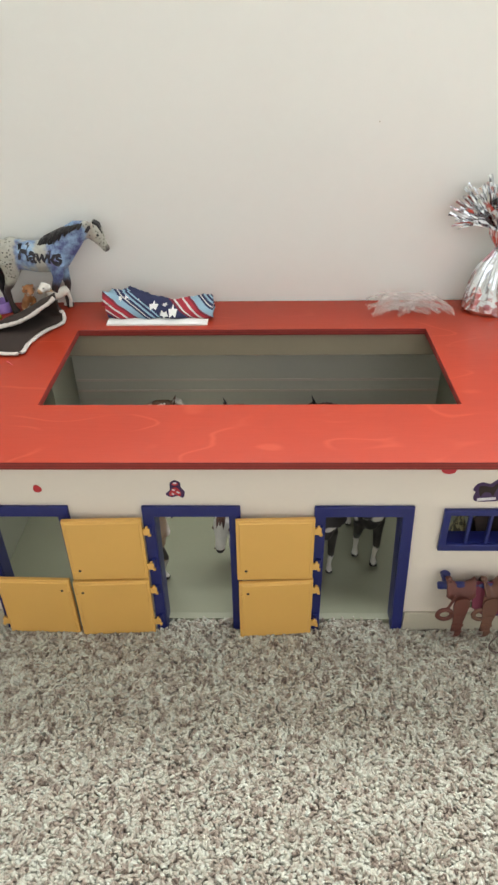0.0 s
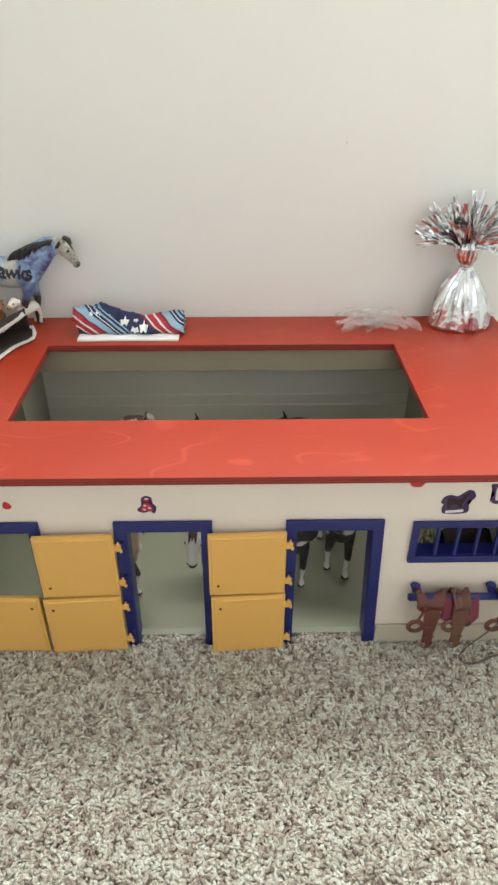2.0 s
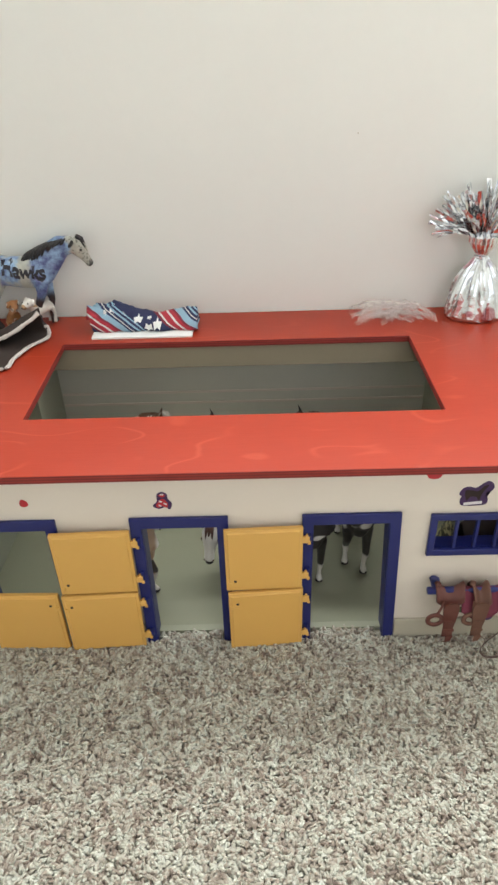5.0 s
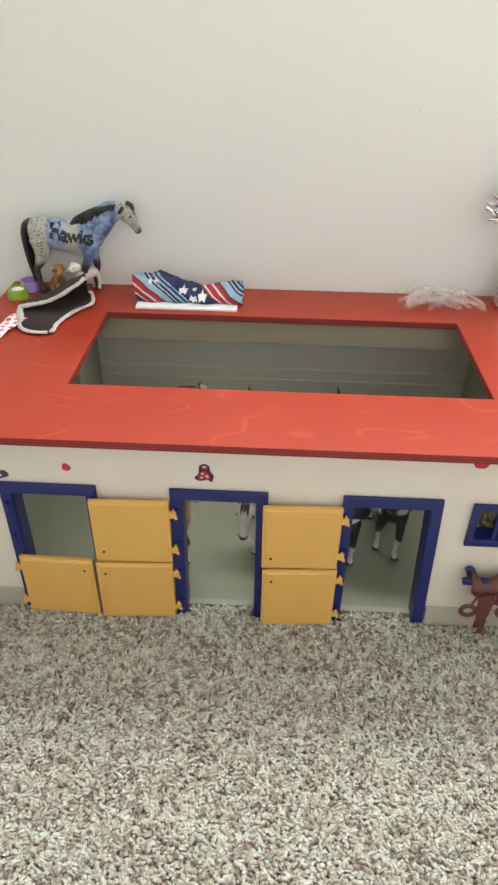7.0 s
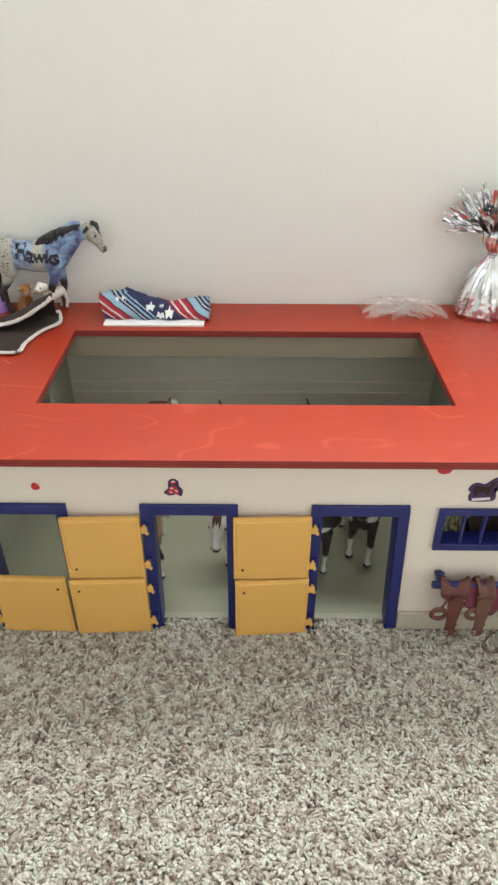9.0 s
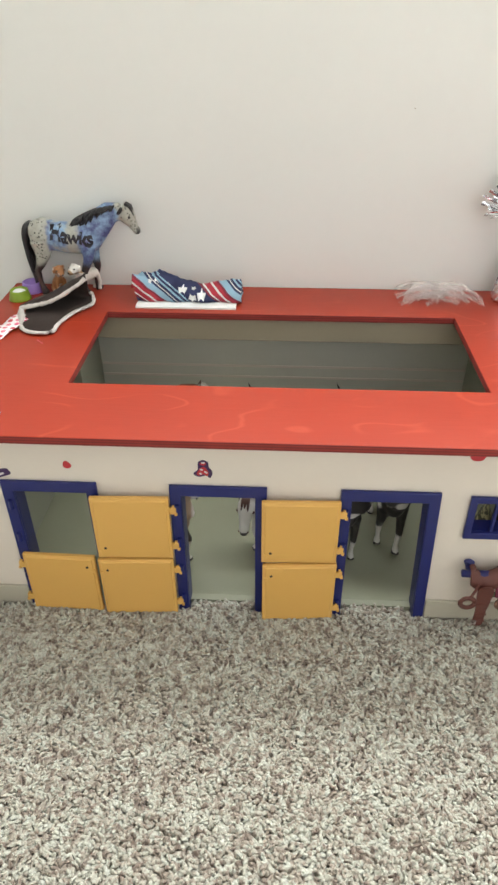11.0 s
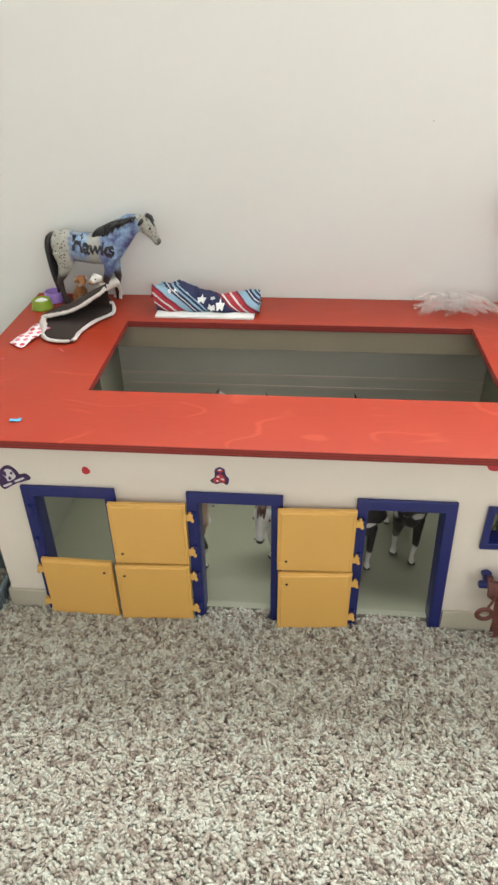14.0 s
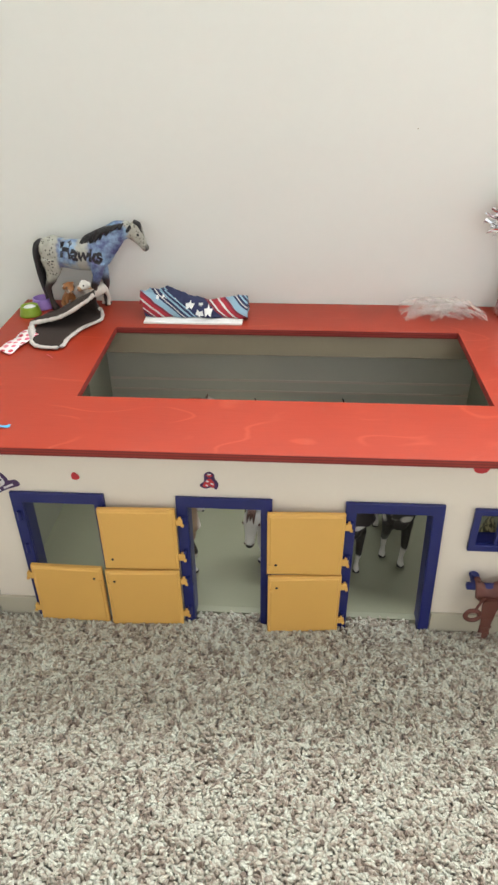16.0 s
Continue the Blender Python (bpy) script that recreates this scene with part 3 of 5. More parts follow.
def horse_mesh(name, mats, head=(0.150, 0.208, 0.182, 0.152), turn=0.0, stride=0.012, voxel=0.0026, writing="", broad=1.0, ear_size=0.85, lip=False):
    """A standing model horse that faces +x, feet on z = 0. head: poll x, z and nose x, z. mats: coat, mane, hoof, ink."""
    bm = bmesh.new()
    side = (0, 1, 0)
    # trunk, from buttock to chest: x, z, half width, half height
    tube([(-0.086, 0, 0.142), (-0.078, 0, 0.144), (-0.054, 0, 0.147), (-0.024, 0, 0.143), (0.010, 0, 0.139), (0.042, 0, 0.141), (0.068, 0, 0.141), (0.088, 0, 0.139)],
         [(0.014, 0.020), (0.027, 0.033), (0.034, 0.041), (0.033, 0.036), (0.035, 0.038), (0.032, 0.042), (0.026, 0.038), (0.014, 0.022)], 16, bm, side)
    px, pz, nx, nz = head
    a, poll, nose = Vector((0.060, 0, 0.150)), Vector((px, 0, pz)), Vector((nx, 0, nz))
    swing = Matrix.Translation((0.07, 0, 0)) @ Matrix.Rotation(radians(turn), 4, "Z") @ Matrix.Translation((-0.07, 0, 0))
    neck = [a, a.lerp(poll, 0.35) + Vector((-0.003, 0, 0.006)), a.lerp(poll, 0.7) + Vector((-0.004, 0, 0.010)), poll - Vector((0.004, 0, 0.004))]
    tube([swing @ p for p in neck], [(0.025, 0.041), (0.019, 0.034), (0.015, 0.026), (0.013, 0.020)], 14, bm, swing.to_3x3() @ Vector(side))
    face = [poll + (nose - poll) * t for t in (-0.08, 0.12, 0.34, 0.58, 0.80, 0.95, 1.03)]
    tube([swing @ p for p in face], [(broad * u, v) for u, v in ((0.010, 0.013), (0.0140, 0.0200), (0.0135, 0.0205), (0.0098, 0.0138), (0.0080, 0.0100), (0.0086, 0.0098), (0.005, 0.006))], 12, bm, swing.to_3x3() @ Vector(side))
    for s in (-1, 1):
        ear = poll + Vector((0.0, s * 0.008, 0.0))
        tube([swing @ ear, swing @ (ear + Vector((0.003, s * 0.003, 0.004 + 0.010 * ear_size))), swing @ (ear + Vector((0.008 * ear_size, s * 0.003, 0.027 * ear_size)))], [(0.0056, 0.004), (0.0060, 0.004), (0.0014, 0.0014)], 8, bm, swing.to_3x3() @ Vector(side))
        f = stride * s
        tube([(0.058, s * 0.018, 0.125), (0.058 + f * 0.3, s * 0.019, 0.090), (0.054 + f, s * 0.018, 0.062), (0.052 + f, s * 0.018, 0.050), (0.047 + f * 0.9, s * 0.017, 0.024), (0.048 + f, s * 0.017, 0.014), (0.053 + f, s * 0.017, 0.001)],
             [(0.015, 0.020), (0.0095, 0.013), (0.0078, 0.0090), (0.0065, 0.0075), (0.0052, 0.0058), (0.0068, 0.0075), (0.0092, 0.0115)], 10, bm, side)
        tube([(-0.058, s * 0.018, 0.135), (-0.060 - f * 0.3, s * 0.020, 0.100), (-0.078 - f * 0.8, s * 0.019, 0.075), (-0.090 - f, s * 0.018, 0.060), (-0.086 - f, s * 0.018, 0.030), (-0.083 - f, s * 0.018, 0.016), (-0.077 - f, s * 0.018, 0.001)],
             [(0.019, 0.028), (0.0125, 0.019), (0.0080, 0.0115), (0.0070, 0.0090), (0.0056, 0.0066), (0.0070, 0.0078), (0.0092, 0.0115)], 10, bm, side)
    skin = solid_skin(bm, voxel, 4)
    for f in skin.faces:
        f.material_index = 2 if f.calc_center_median().z < 0.009 else 0
        f.smooth = True
    from_skin = mathutils_tree(skin)
    # eyes, forelock, then tail and mane as carved locks
    for s in (-1, 1):
        own = bmesh.new()
        spot = swing @ (poll.lerp(nose, 0.36) + Vector((0.004, s * 0.0122 * broad, 0.004)))
        bmesh.ops.create_icosphere(own, subdivisions=2, radius=0.0034, matrix=Matrix.Translation(spot))
        nostril = swing @ (poll.lerp(nose, 0.97) + Vector((0.003, s * 0.0070 * broad, 0.001)))
        bmesh.ops.create_icosphere(own, subdivisions=1, radius=0.0022, matrix=Matrix.Translation(nostril))
        for f in own.faces:
            f.material_index, f.smooth = 1, True
        add(skin, own)
    across = (nose - poll).normalized()
    if lip:
        own = bmesh.new()
        bmesh.ops.create_icosphere(own, subdivisions=2, radius=1, matrix=Matrix.Translation(swing @ (nose + across * 0.003 - Vector((0.004, 0, 0.001)))) @ Matrix.Diagonal((0.0085, 0.0085, 0.006, 1)))
        for f in own.faces:
            f.material_index, f.smooth = 2, True
        add(skin, own)
    for k in (-1, 0, 1):
        base = poll + Vector((0.006, k * 0.005, 0.014))
        lock = tube([swing @ base, swing @ (base + across * 0.012 + Vector((0.006, k * 0.001, 0.004))), swing @ (base + across * 0.032 + Vector((0.004, k * 0.002, 0.0)))], [(0.004, 0.003), (0.0042, 0.003), (0.001, 0.001)], 7)
        for f in lock.faces:
            f.material_index, f.smooth = 1, True
        add(skin, lock)
    rng = random.Random(5)
    for k in range(7):
        o = (k - 3) * 0.0032
        lock = tube(smooth_line([(-0.078, o * 0.5, 0.170), (-0.090, o, 0.167), (-0.097, o * 1.4, 0.138), (-0.096 + rng.uniform(-0.003, 0.003), o * 1.5, 0.095), (-0.090, o * 1.2, 0.050 + rng.uniform(-0.008, 0.010))], 5),
                    [0.0036 + 0.0052 * math.sin(min(1, i / 14 + 0.15) * 2.6) for i in range(21)], 7)
        for f in lock.faces:
            f.material_index, f.smooth = 1, True
        add(skin, lock)
    # the mane lies close on the near side of the neck, in thin uneven locks
    for k in range(86):
        t = rng.uniform(0, 1)
        root = a.lerp(poll, 0.06 + 0.92 * t) + Vector((-0.021 * (1 - t) - 0.011, 0, 0.021 * (1 - t) + 0.011 + 0.006 * math.sin(3.1 * t)))
        if t > 0.95:
            root = poll + Vector((0.001, 0, 0.005))
        long = rng.uniform(0.35, 1.0) * (0.75 + 0.45 * math.sin(5.0 * t + 0.6))
        drop = Vector((-0.010 + rng.uniform(-0.007, 0.007), -0.0195 + rng.uniform(-0.001, 0.002), -0.034 * max(0.3, long)))
        lock = tube([swing @ (root + Vector((0, 0.004, -0.006))), swing @ (root + Vector((0, -0.002, 0))), swing @ (root + drop * 0.35 + Vector((0, -0.006, 0.002))), swing @ (root + drop * 0.75 + Vector((0, -0.002, 0))), swing @ (root + drop)],
                    [(0.003, 0.003), (0.0050, 0.0034), (0.0048, 0.0028), (0.0034, 0.0022), (0.0008, 0.0008)], 6)
        for f in lock.faces:
            f.material_index, f.smooth = 1, True
        add(skin, lock)
    if writing:
        text = bpy.data.curves.new("text", "FONT")
        text.body, text.size, text.shear, text.space_character, text.offset = writing, 0.050, 0.12, 0.92, 0.0016
        ob = new("text", text)
        bpy.context.view_layer.update()
        flat = bpy.data.meshes.new_from_object(ob.evaluated_get(bpy.context.evaluated_depsgraph_get()))
        bpy.data.objects.remove(ob)
        ink = bmesh.new()
        ink.from_mesh(flat)
        bpy.data.meshes.remove(flat)
        bmesh.ops.triangulate(ink, faces=ink.faces)
        bmesh.ops.subdivide_edges(ink, edges=ink.edges, cuts=2)
        w = max(v.co.x for v in ink.verts)
        for v in ink.verts:
            x, z = v.co.x / w * 0.104 - 0.030 + 0.0012 * math.sin(v.co.y * 260 + v.co.x * 40), 0.144 + v.co.y * (0.92 + 0.16 * math.sin(v.co.x * 60)) - 0.13 * v.co.x + 0.0022 * math.sin(v.co.x * 95) + 0.0010 * math.sin(v.co.y * 320)
            hit = from_skin.ray_cast(Vector((x, -0.2, z)), Vector((0, 1, 0)))
            v.co = Vector((x, (hit[0].y if hit[0] else -0.03) - 0.0007, z))
        for f in ink.faces:
            f.material_index = 3
        add(skin, ink)
    me = bpy.data.meshes.new(name)
    skin.to_mesh(me)
    skin.free()
    for mt in mats:
        me.materials.append(mt)
    return me


def mathutils_tree(bm):
    from mathutils import bvhtree
    return bvhtree.BVHTree.FromBMesh(bm)


def painted_coat():
    """Pale grey coat with dark rump spots, blue paint on neck, shoulder and barrel, dark legs."""
    m, nt, b = material("painted_horse_coat")
    xyz = nt.nodes.new("ShaderNodeSeparateXYZ")
    v = coords(nt)
    wob = nt.nodes.new("ShaderNodeMixRGB")
    wob.blend_type, wob.inputs[0].default_value = "ADD", 0.03
    n = node(nt, "ShaderNodeTexNoise", Scale=45.0, Detail=4.0)
    nt.links.new(v, n.inputs[0])
    nt.links.new(v, wob.inputs[1])
    nt.links.new(n.outputs[1], wob.inputs[2])
    nt.links.new(wob.outputs[0], xyz.inputs[0])
    x, z = calc(nt, "SUBTRACT", xyz.outputs[0], 0.015), calc(nt, "SUBTRACT", xyz.outputs[2], 0.015)
    mottled = noise_tex(nt, v, 60.0, 4, 0.7)
    col = mix(nt, mottled, (0.24, 0.24, 0.22), (0.58, 0.57, 0.48))
    spots = nt.nodes.new("ShaderNodeTexVoronoi")
    spots.inputs["Scale"].default_value = 140.0
    nt.links.new(v, spots.inputs[0])
    dot = calc(nt, "SUBTRACT", 1.0, step(nt, spots.outputs["Distance"], 0.24, 0.34))
    rump = calc(nt, "MULTIPLY", calc(nt, "SUBTRACT", 1.0, step(nt, x, -0.052, -0.038)), step(nt, z, 0.09, 0.10))
    face = step(nt, calc(nt, "ADD", x, calc(nt, "MULTIPLY", z, 0.30)), 0.192, 0.202)
    col = mix(nt, calc(nt, "MULTIPLY", dot, calc(nt, "ADD", rump, calc(nt, "MULTIPLY", face, 0.6))), col, (0.03, 0.028, 0.03))
    blue = mix(nt, step(nt, noise_tex(nt, v, 30.0, 4, 0.65), 0.34, 0.64), (0.035, 0.045, 0.19), (0.27, 0.44, 0.66))
    blue = mix(nt, calc(nt, "MULTIPLY", step(nt, noise_tex(nt, v, 17.0, 2), 0.54, 0.66), 0.7), blue, (0.13, 0.10, 0.30))
    barrel = calc(nt, "MULTIPLY", step(nt, x, -0.040, -0.030), calc(nt, "SUBTRACT", 1.0, step(nt, x, 0.004, 0.018)))
    fore = calc(nt, "MULTIPLY", step(nt, x, 0.030, 0.046), calc(nt, "SUBTRACT", 1.0, face))
    paint = calc(nt, "MINIMUM", 1.0, calc(nt, "ADD", fore, calc(nt, "MULTIPLY", barrel, step(nt, noise_tex(nt, v, 24.0, 2), 0.32, 0.52))))
    col = mix(nt, calc(nt, "MULTIPLY", paint, 0.92), col, blue)
    shade = mix(nt, mottled, (0.012, 0.011, 0.013), (0.065, 0.040, 0.036))
    col = mix(nt, calc(nt, "SUBTRACT", 1.0, step(nt, z, 0.068, 0.092)), col, shade)
    muzzle = step(nt, calc(nt, "SUBTRACT", x, calc(nt, "MULTIPLY", z, 0.5)), 0.098, 0.108)
    col = mix(nt, calc(nt, "MULTIPLY", muzzle, 0.85), col, (0.035, 0.03, 0.03))
    nt.links.new(col, b.inputs["Base Color"])
    b.inputs["Roughness"].default_value = 0.5
    bump(nt, b, mottled, 0.2, 0.0008)
    return m


def patched_coat(name, a, c, edge=0.5, scale=14.0, low=None, face=None, knee=None, face_x=0.115):
    """A coat of two colours in large patches; low: the colour of the lower legs; face: that of the head's front."""
    m, nt, b = material(name)
    v = coords(nt)
    xyz = nt.nodes.new("ShaderNodeSeparateXYZ")
    nt.links.new(v, xyz.inputs[0])
    col = mix(nt, step(nt, noise_tex(nt, v, scale, 2), edge - 0.02, edge + 0.02), a, c)
    if low:
        col = mix(nt, step(nt, calc(nt, "ADD", xyz.outputs[2], calc(nt, "MULTIPLY", noise_tex(nt, v, 30.0), 0.05)), 0.078, 0.084), low, col)
    if knee:
        high = calc(nt, "ADD", xyz.outputs[2], calc(nt, "MULTIPLY", noise_tex(nt, v, 40.0), 0.03))
        col = mix(nt, calc(nt, "MULTIPLY", step(nt, high, 0.074, 0.079), calc(nt, "SUBTRACT", 1.0, step(nt, high, 0.112, 0.118))), col, knee)
    if face:
        col = mix(nt, step(nt, xyz.outputs[0], face_x, face_x + 0.007), col, face)
    col = mix(nt, calc(nt, "MULTIPLY", noise_tex(nt, v, 90.0, 3), 0.25), col, (0.08, 0.06, 0.05))
    nt.links.new(col, b.inputs["Base Color"])
    b.inputs["Roughness"].default_value = 0.45
    return m


BLACKHAIR = plain("black_mane", (0.018, 0.016, 0.018), 0.5, vary=0.4, scale=90)
HOOF = plain("dark_hoof", (0.03, 0.024, 0.022), 0.5, vary=0.3, scale=120)
PALEHAIR = plain("pale_mane", (0.62, 0.58, 0.52), 0.6, vary=0.3, scale=90)
COAT = painted_coat()
BAY = patched_coat("bay_coat", (0.34, 0.215, 0.135), (0.44, 0.31, 0.21), low=(0.64, 0.60, 0.53), knee=(0.028, 0.022, 0.02), face=(0.70, 0.67, 0.62), face_x=0.092)
BROWNHAIR = plain("brown_forelock", (0.095, 0.042, 0.030), 0.6, vary=0.4, scale=90)
PINTO = patched_coat("black_pinto_coat", (0.015, 0.013, 0.014), (0.72, 0.69, 0.65), edge=0.60, scale=17.0, low=(0.70, 0.67, 0.63))
GREY = patched_coat("white_coat", (0.74, 0.72, 0.68), (0.02, 0.018, 0.018), edge=0.60, face=(0.76, 0.74, 0.70), low=(0.72, 0.70, 0.66))
BROWN = patched_coat("brown_coat", (0.12, 0.06, 0.03), (0.40, 0.36, 0.31), edge=0.55)

ROOF_TOP = 0.4385


def toy_horse(me, x, y, z, turn, label, group="toy horses in the stable", size=1.0):
    ob = tagged(new("toy_horse", me), label, "toy horse", group)
    ob.matrix_world = pose(x, y, z, 0, 0, turn) @ Matrix.Scale(size, 4)
    return ob


toy_horse(horse_mesh("painted_horse", [COAT, BLACKHAIR, HOOF, INK], voxel=0.0021, writing="Hawks", ear_size=0.6), -0.322, 0.612, ROOF_TOP, 1, "pale spotted model horse with blue paint and marker writing", "toy horses on the roof", 0.965)
GROUND = 0.0025
toy_horse(horse_mesh("bay_horse", [BAY, BLACKHAIR, HOOF], head=(0.066, 0.262, 0.106, 0.200), stride=0.024, voxel=0.003), -0.074, 0.118, GROUND, -4, "tan model horse with black knees and white lower legs")
toy_horse(horse_mesh("white_horse", [GREY, BROWNHAIR, HOOF], head=(0.130, 0.182, 0.166, 0.124), turn=80, voxel=0.003, broad=1.36, lip=True), 0.215, 0.188, GROUND, 180, "white model horse with brown forelock looking out of the stall")
DARK = patched_coat("black_coat", (0.014, 0.012, 0.013), (0.60, 0.57, 0.54), edge=0.80)
black_me = horse_mesh("black_horse", [DARK, BLACKHAIR, HOOF], voxel=0.003, ear_size=1.35)
toy_horse(horse_mesh("pinto_facing_out", [PINTO, BLACKHAIR, HOOF], head=(0.105, 0.226, 0.140, 0.182), turn=72, stride=0.015, voxel=0.003), 0.446, 0.243, GROUND, 272, "black and white pinto model horse in the stall", size=1.08)
toy_horse(horse_mesh("pinto_behind_door", [PINTO, BLACKHAIR, HOOF], head=(0.085, 0.248, 0.112, 0.198), turn=-75, voxel=0.003), 0.347, 0.213, GROUND, 271, "black and white pinto model horse behind the yellow door")
toy_horse(black_me, 0.500, 0.514, GROUND, 182, "black model horse at the back of the stable", size=1.01)
toy_horse(black_me, 0.277, 0.514, GROUND, 184, "black model horse at the back of the stable", size=1.0)
toy_horse(horse_mesh("brown_horse", [BROWN, PALEHAIR, HOOF], voxel=0.003), -0.168, 0.495, GROUND, 4, "dark brown model horse with pale mane at the back", size=1.07)


# ---- small dogs on the roof ----
def dog_mesh(name, mats, sitting):
    bm = bmesh.new()
    side = (0, 1, 0)
    if sitting:
        tube([(-0.020, 0, 0.012), (-0.008, 0, 0.020), (0.006, 0, 0.036), (0.014, 0, 0.050)], [(0.012, 0.013), (0.016, 0.018), (0.013, 0.014), (0.009, 0.010)], 12, bm, side)
        fore = [((0.012, s * 0.009, 0.038), (0.017, s * 0.009, 0.018), (0.020, s * 0.009, 0.002)) for s in (-1, 1)]
        hind = [((-0.012, s * 0.013, 0.018), (0.000, s * 0.015, 0.010), (0.008, s * 0.015, 0.003)) for s in (-1, 1)]
        hx, hz = 0.020, 0.060
    else:
        tube([(-0.036, 0, 0.048), (-0.022, 0, 0.047), (0.0, 0, 0.045), (0.020, 0, 0.047), (0.030, 0, 0.052)], [(0.008, 0.009), (0.012, 0.013), (0.0125, 0.014), (0.012, 0.014), (0.008, 0.010)], 12, bm, side)
        fore = [((0.020, s * 0.009, 0.044), (0.021, s * 0.009, 0.022), (0.023, s * 0.009, 0.002)) for s in (-1, 1)]
        hind = [((-0.026, s * 0.009, 0.044), (-0.032, s * 0.009, 0.022), (-0.028, s * 0.009, 0.002)) for s in (-1, 1)]
        hx, hz = 0.036, 0.070
        tube([(-0.036, 0, 0.052), (-0.048, 0, 0.060), (-0.052, 0, 0.070)], [0.004, 0.003, 0.0015], 8, bm)
    tube([(hx - 0.012, 0, hz - 0.014), (hx - 0.006, 0, hz - 0.002)], [0.010, 0.010], 12, bm, side)
    tube([(hx - 0.012, 0, hz + 0.002), (hx - 0.004, 0, hz + 0.004), (hx + 0.008, 0, hz + 0.001), (hx + 0.018, 0, hz - 0.003), (hx + 0.021, 0, hz - 0.003)], [(0.006, 0.006), (0.0125, 0.0125), (0.010, 0.010), (0.0065, 0.006), (0.003, 0.003)], 12, bm, side)
    for s in (-1, 1):
        tube([(hx - 0.006, s * 0.009, hz + 0.012), (hx - 0.004, s * 0.014, hz + 0.006), (hx - 0.002, s * 0.014, hz - 0.004)], [(0.003, 0.005), (0.003, 0.005), (0.001, 0.002)], 8, bm)
    for leg in fore + hind:
        tube(leg, [0.0060, 0.0044, 0.0050], 9, bm)
    skin = solid_skin(bm, 0.0016, 4)
    for f in skin.faces:
        f.smooth = True
    for p in ((hx + 0.021, 0, hz - 0.002), (hx + 0.009, -0.0085, hz + 0.006), (hx + 0.009, 0.0085, hz + 0.006)):
        own = bmesh.new()
        bmesh.ops.create_icosphere(own, subdivisions=1, radius=0.0024, matrix=Matrix.Translation(p))
        for f in own.faces:
            f.material_index = 1
        add(skin, own)
    me = bpy.data.meshes.new(name)
    skin.to_mesh(me)
    skin.free()
    for mt in mats:
        me.materials.append(mt)
    return me


PUPPY = patched_coat("white_and_tan_coat", (0.80, 0.76, 0.70), (0.50, 0.30, 0.16), edge=0.6, scale=40.0)
HOUND = patched_coat("orange_and_white_coat", (0.36, 0.145, 0.045), (0.78, 0.72, 0.66), edge=0.58, scale=45.0)
dog = tagged(new("toy_dog", dog_mesh("white_dog", [PUPPY, BLACK], False)), "white and tan toy dog standing beside the model horse", "toy dog", "toy dogs on the roof")
dog.matrix_world = pose(-0.281, 0.604, ROOF_TOP, 0, 0, 238) @ Matrix.Scale(0.98, 4)
dog = tagged(new("toy_dog", dog_mesh("orange_dog", [HOUND, BLACK], True)), "orange and white toy dog sitting under the model horse", "toy dog", "toy dogs on the roof")
dog.matrix_world = pose(-0.352, 0.600, ROOF_TOP, 0, 0, -55)


# ---- saddle pad, folded, with a fleece border ----
pad = holder("saddle_pad", (-0.32, 0.46, ROOF_TOP), "folded dark brown saddle pad with white fleece border", "saddle pad")


def rel(ob, bm):
    bmesh.ops.translate(bm, verts=bm.verts, vec=-ob.location)
    return bm


def sheet(rows, thick):
    """A cloth through rows of points, with thickness."""
    bm = bmesh.new()
    g = [[bm.verts.new(p) for p in r] for r in rows]
    for r, q in zip(g, g[1:]):
        for k in range(len(r) - 1):
            bm.faces.new((r[k], r[k + 1], q[k + 1], q[k]))
    bmesh.ops.recalc_face_normals(bm, faces=bm.faces)
    bmesh.ops.solidify(bm, geom=bm.faces[:], thickness=thick)
    return bm


front_low = smooth_line([(-0.394, 0.452, 0.4435), (-0.380, 0.392, 0.443), (-0.352, 0.366, 0.443), (-0.306, 0.367, 0.443), (-0.302, 0.412, 0.443), (-0.284, 0.474, 0.443), (-0.254, 0.522, 0.443), (-0.262, 0.562, 0.444), (-0.272, 0.585, 0.446)], 6)
fold = smooth_line([(-0.412, 0.484, 0.451), (-0.400, 0.496, 0.457), (-0.386, 0.506, 0.463), (-0.366, 0.514, 0.471), (-0.346, 0.520, 0.480), (-0.318, 0.524, 0.498), (-0.295, 0.526, 0.515), (-0.276, 0.528, 0.524), (-0.262, 0.530, 0.532)], 6)
front_up = smooth_line([(-0.408, 0.470, 0.4535), (-0.392, 0.468, 0.460), (-0.374, 0.468, 0.4645), (-0.352, 0.467, 0.471), (-0.332, 0.466, 0.479), (-0.304, 0.468, 0.496), (-0.280, 0.471, 0.515), (-0.262, 0.476, 0.528), (-0.250, 0.484, 0.541)], 6)
for line in (fold, front_up):
    for p in line:
        p.z = 0.447 + (p.z - 0.447) * 0.80
low_rows, up_rows = [], []
for k in range(7):
    t = k / 6
    low_rows.append([Vector((a.x + (b.x - a.x) * t, a.y + (b.y - a.y + 0.035) * math.sin(t * 2.2) / 0.81 * (1 if t < 1 else 1) - 0.035 * t * t, a.z + (b.z - a.z) * t ** 3)) for a, b in zip(front_low, fold)])
    up_rows.append([a.lerp(b, t) + Vector((0, 0, 0.006 * math.sin(t * 3.14))) for a, b in zip(front_up, fold)])
part("lower_flap", rel(pad, sheet(low_rows, 0.003)), SUEDE, pad, smooth=True)
part("upper_flap", rel(pad, sheet(up_rows, 0.003)), SUEDE, pad, smooth=True)
fleece = random.Random(3)
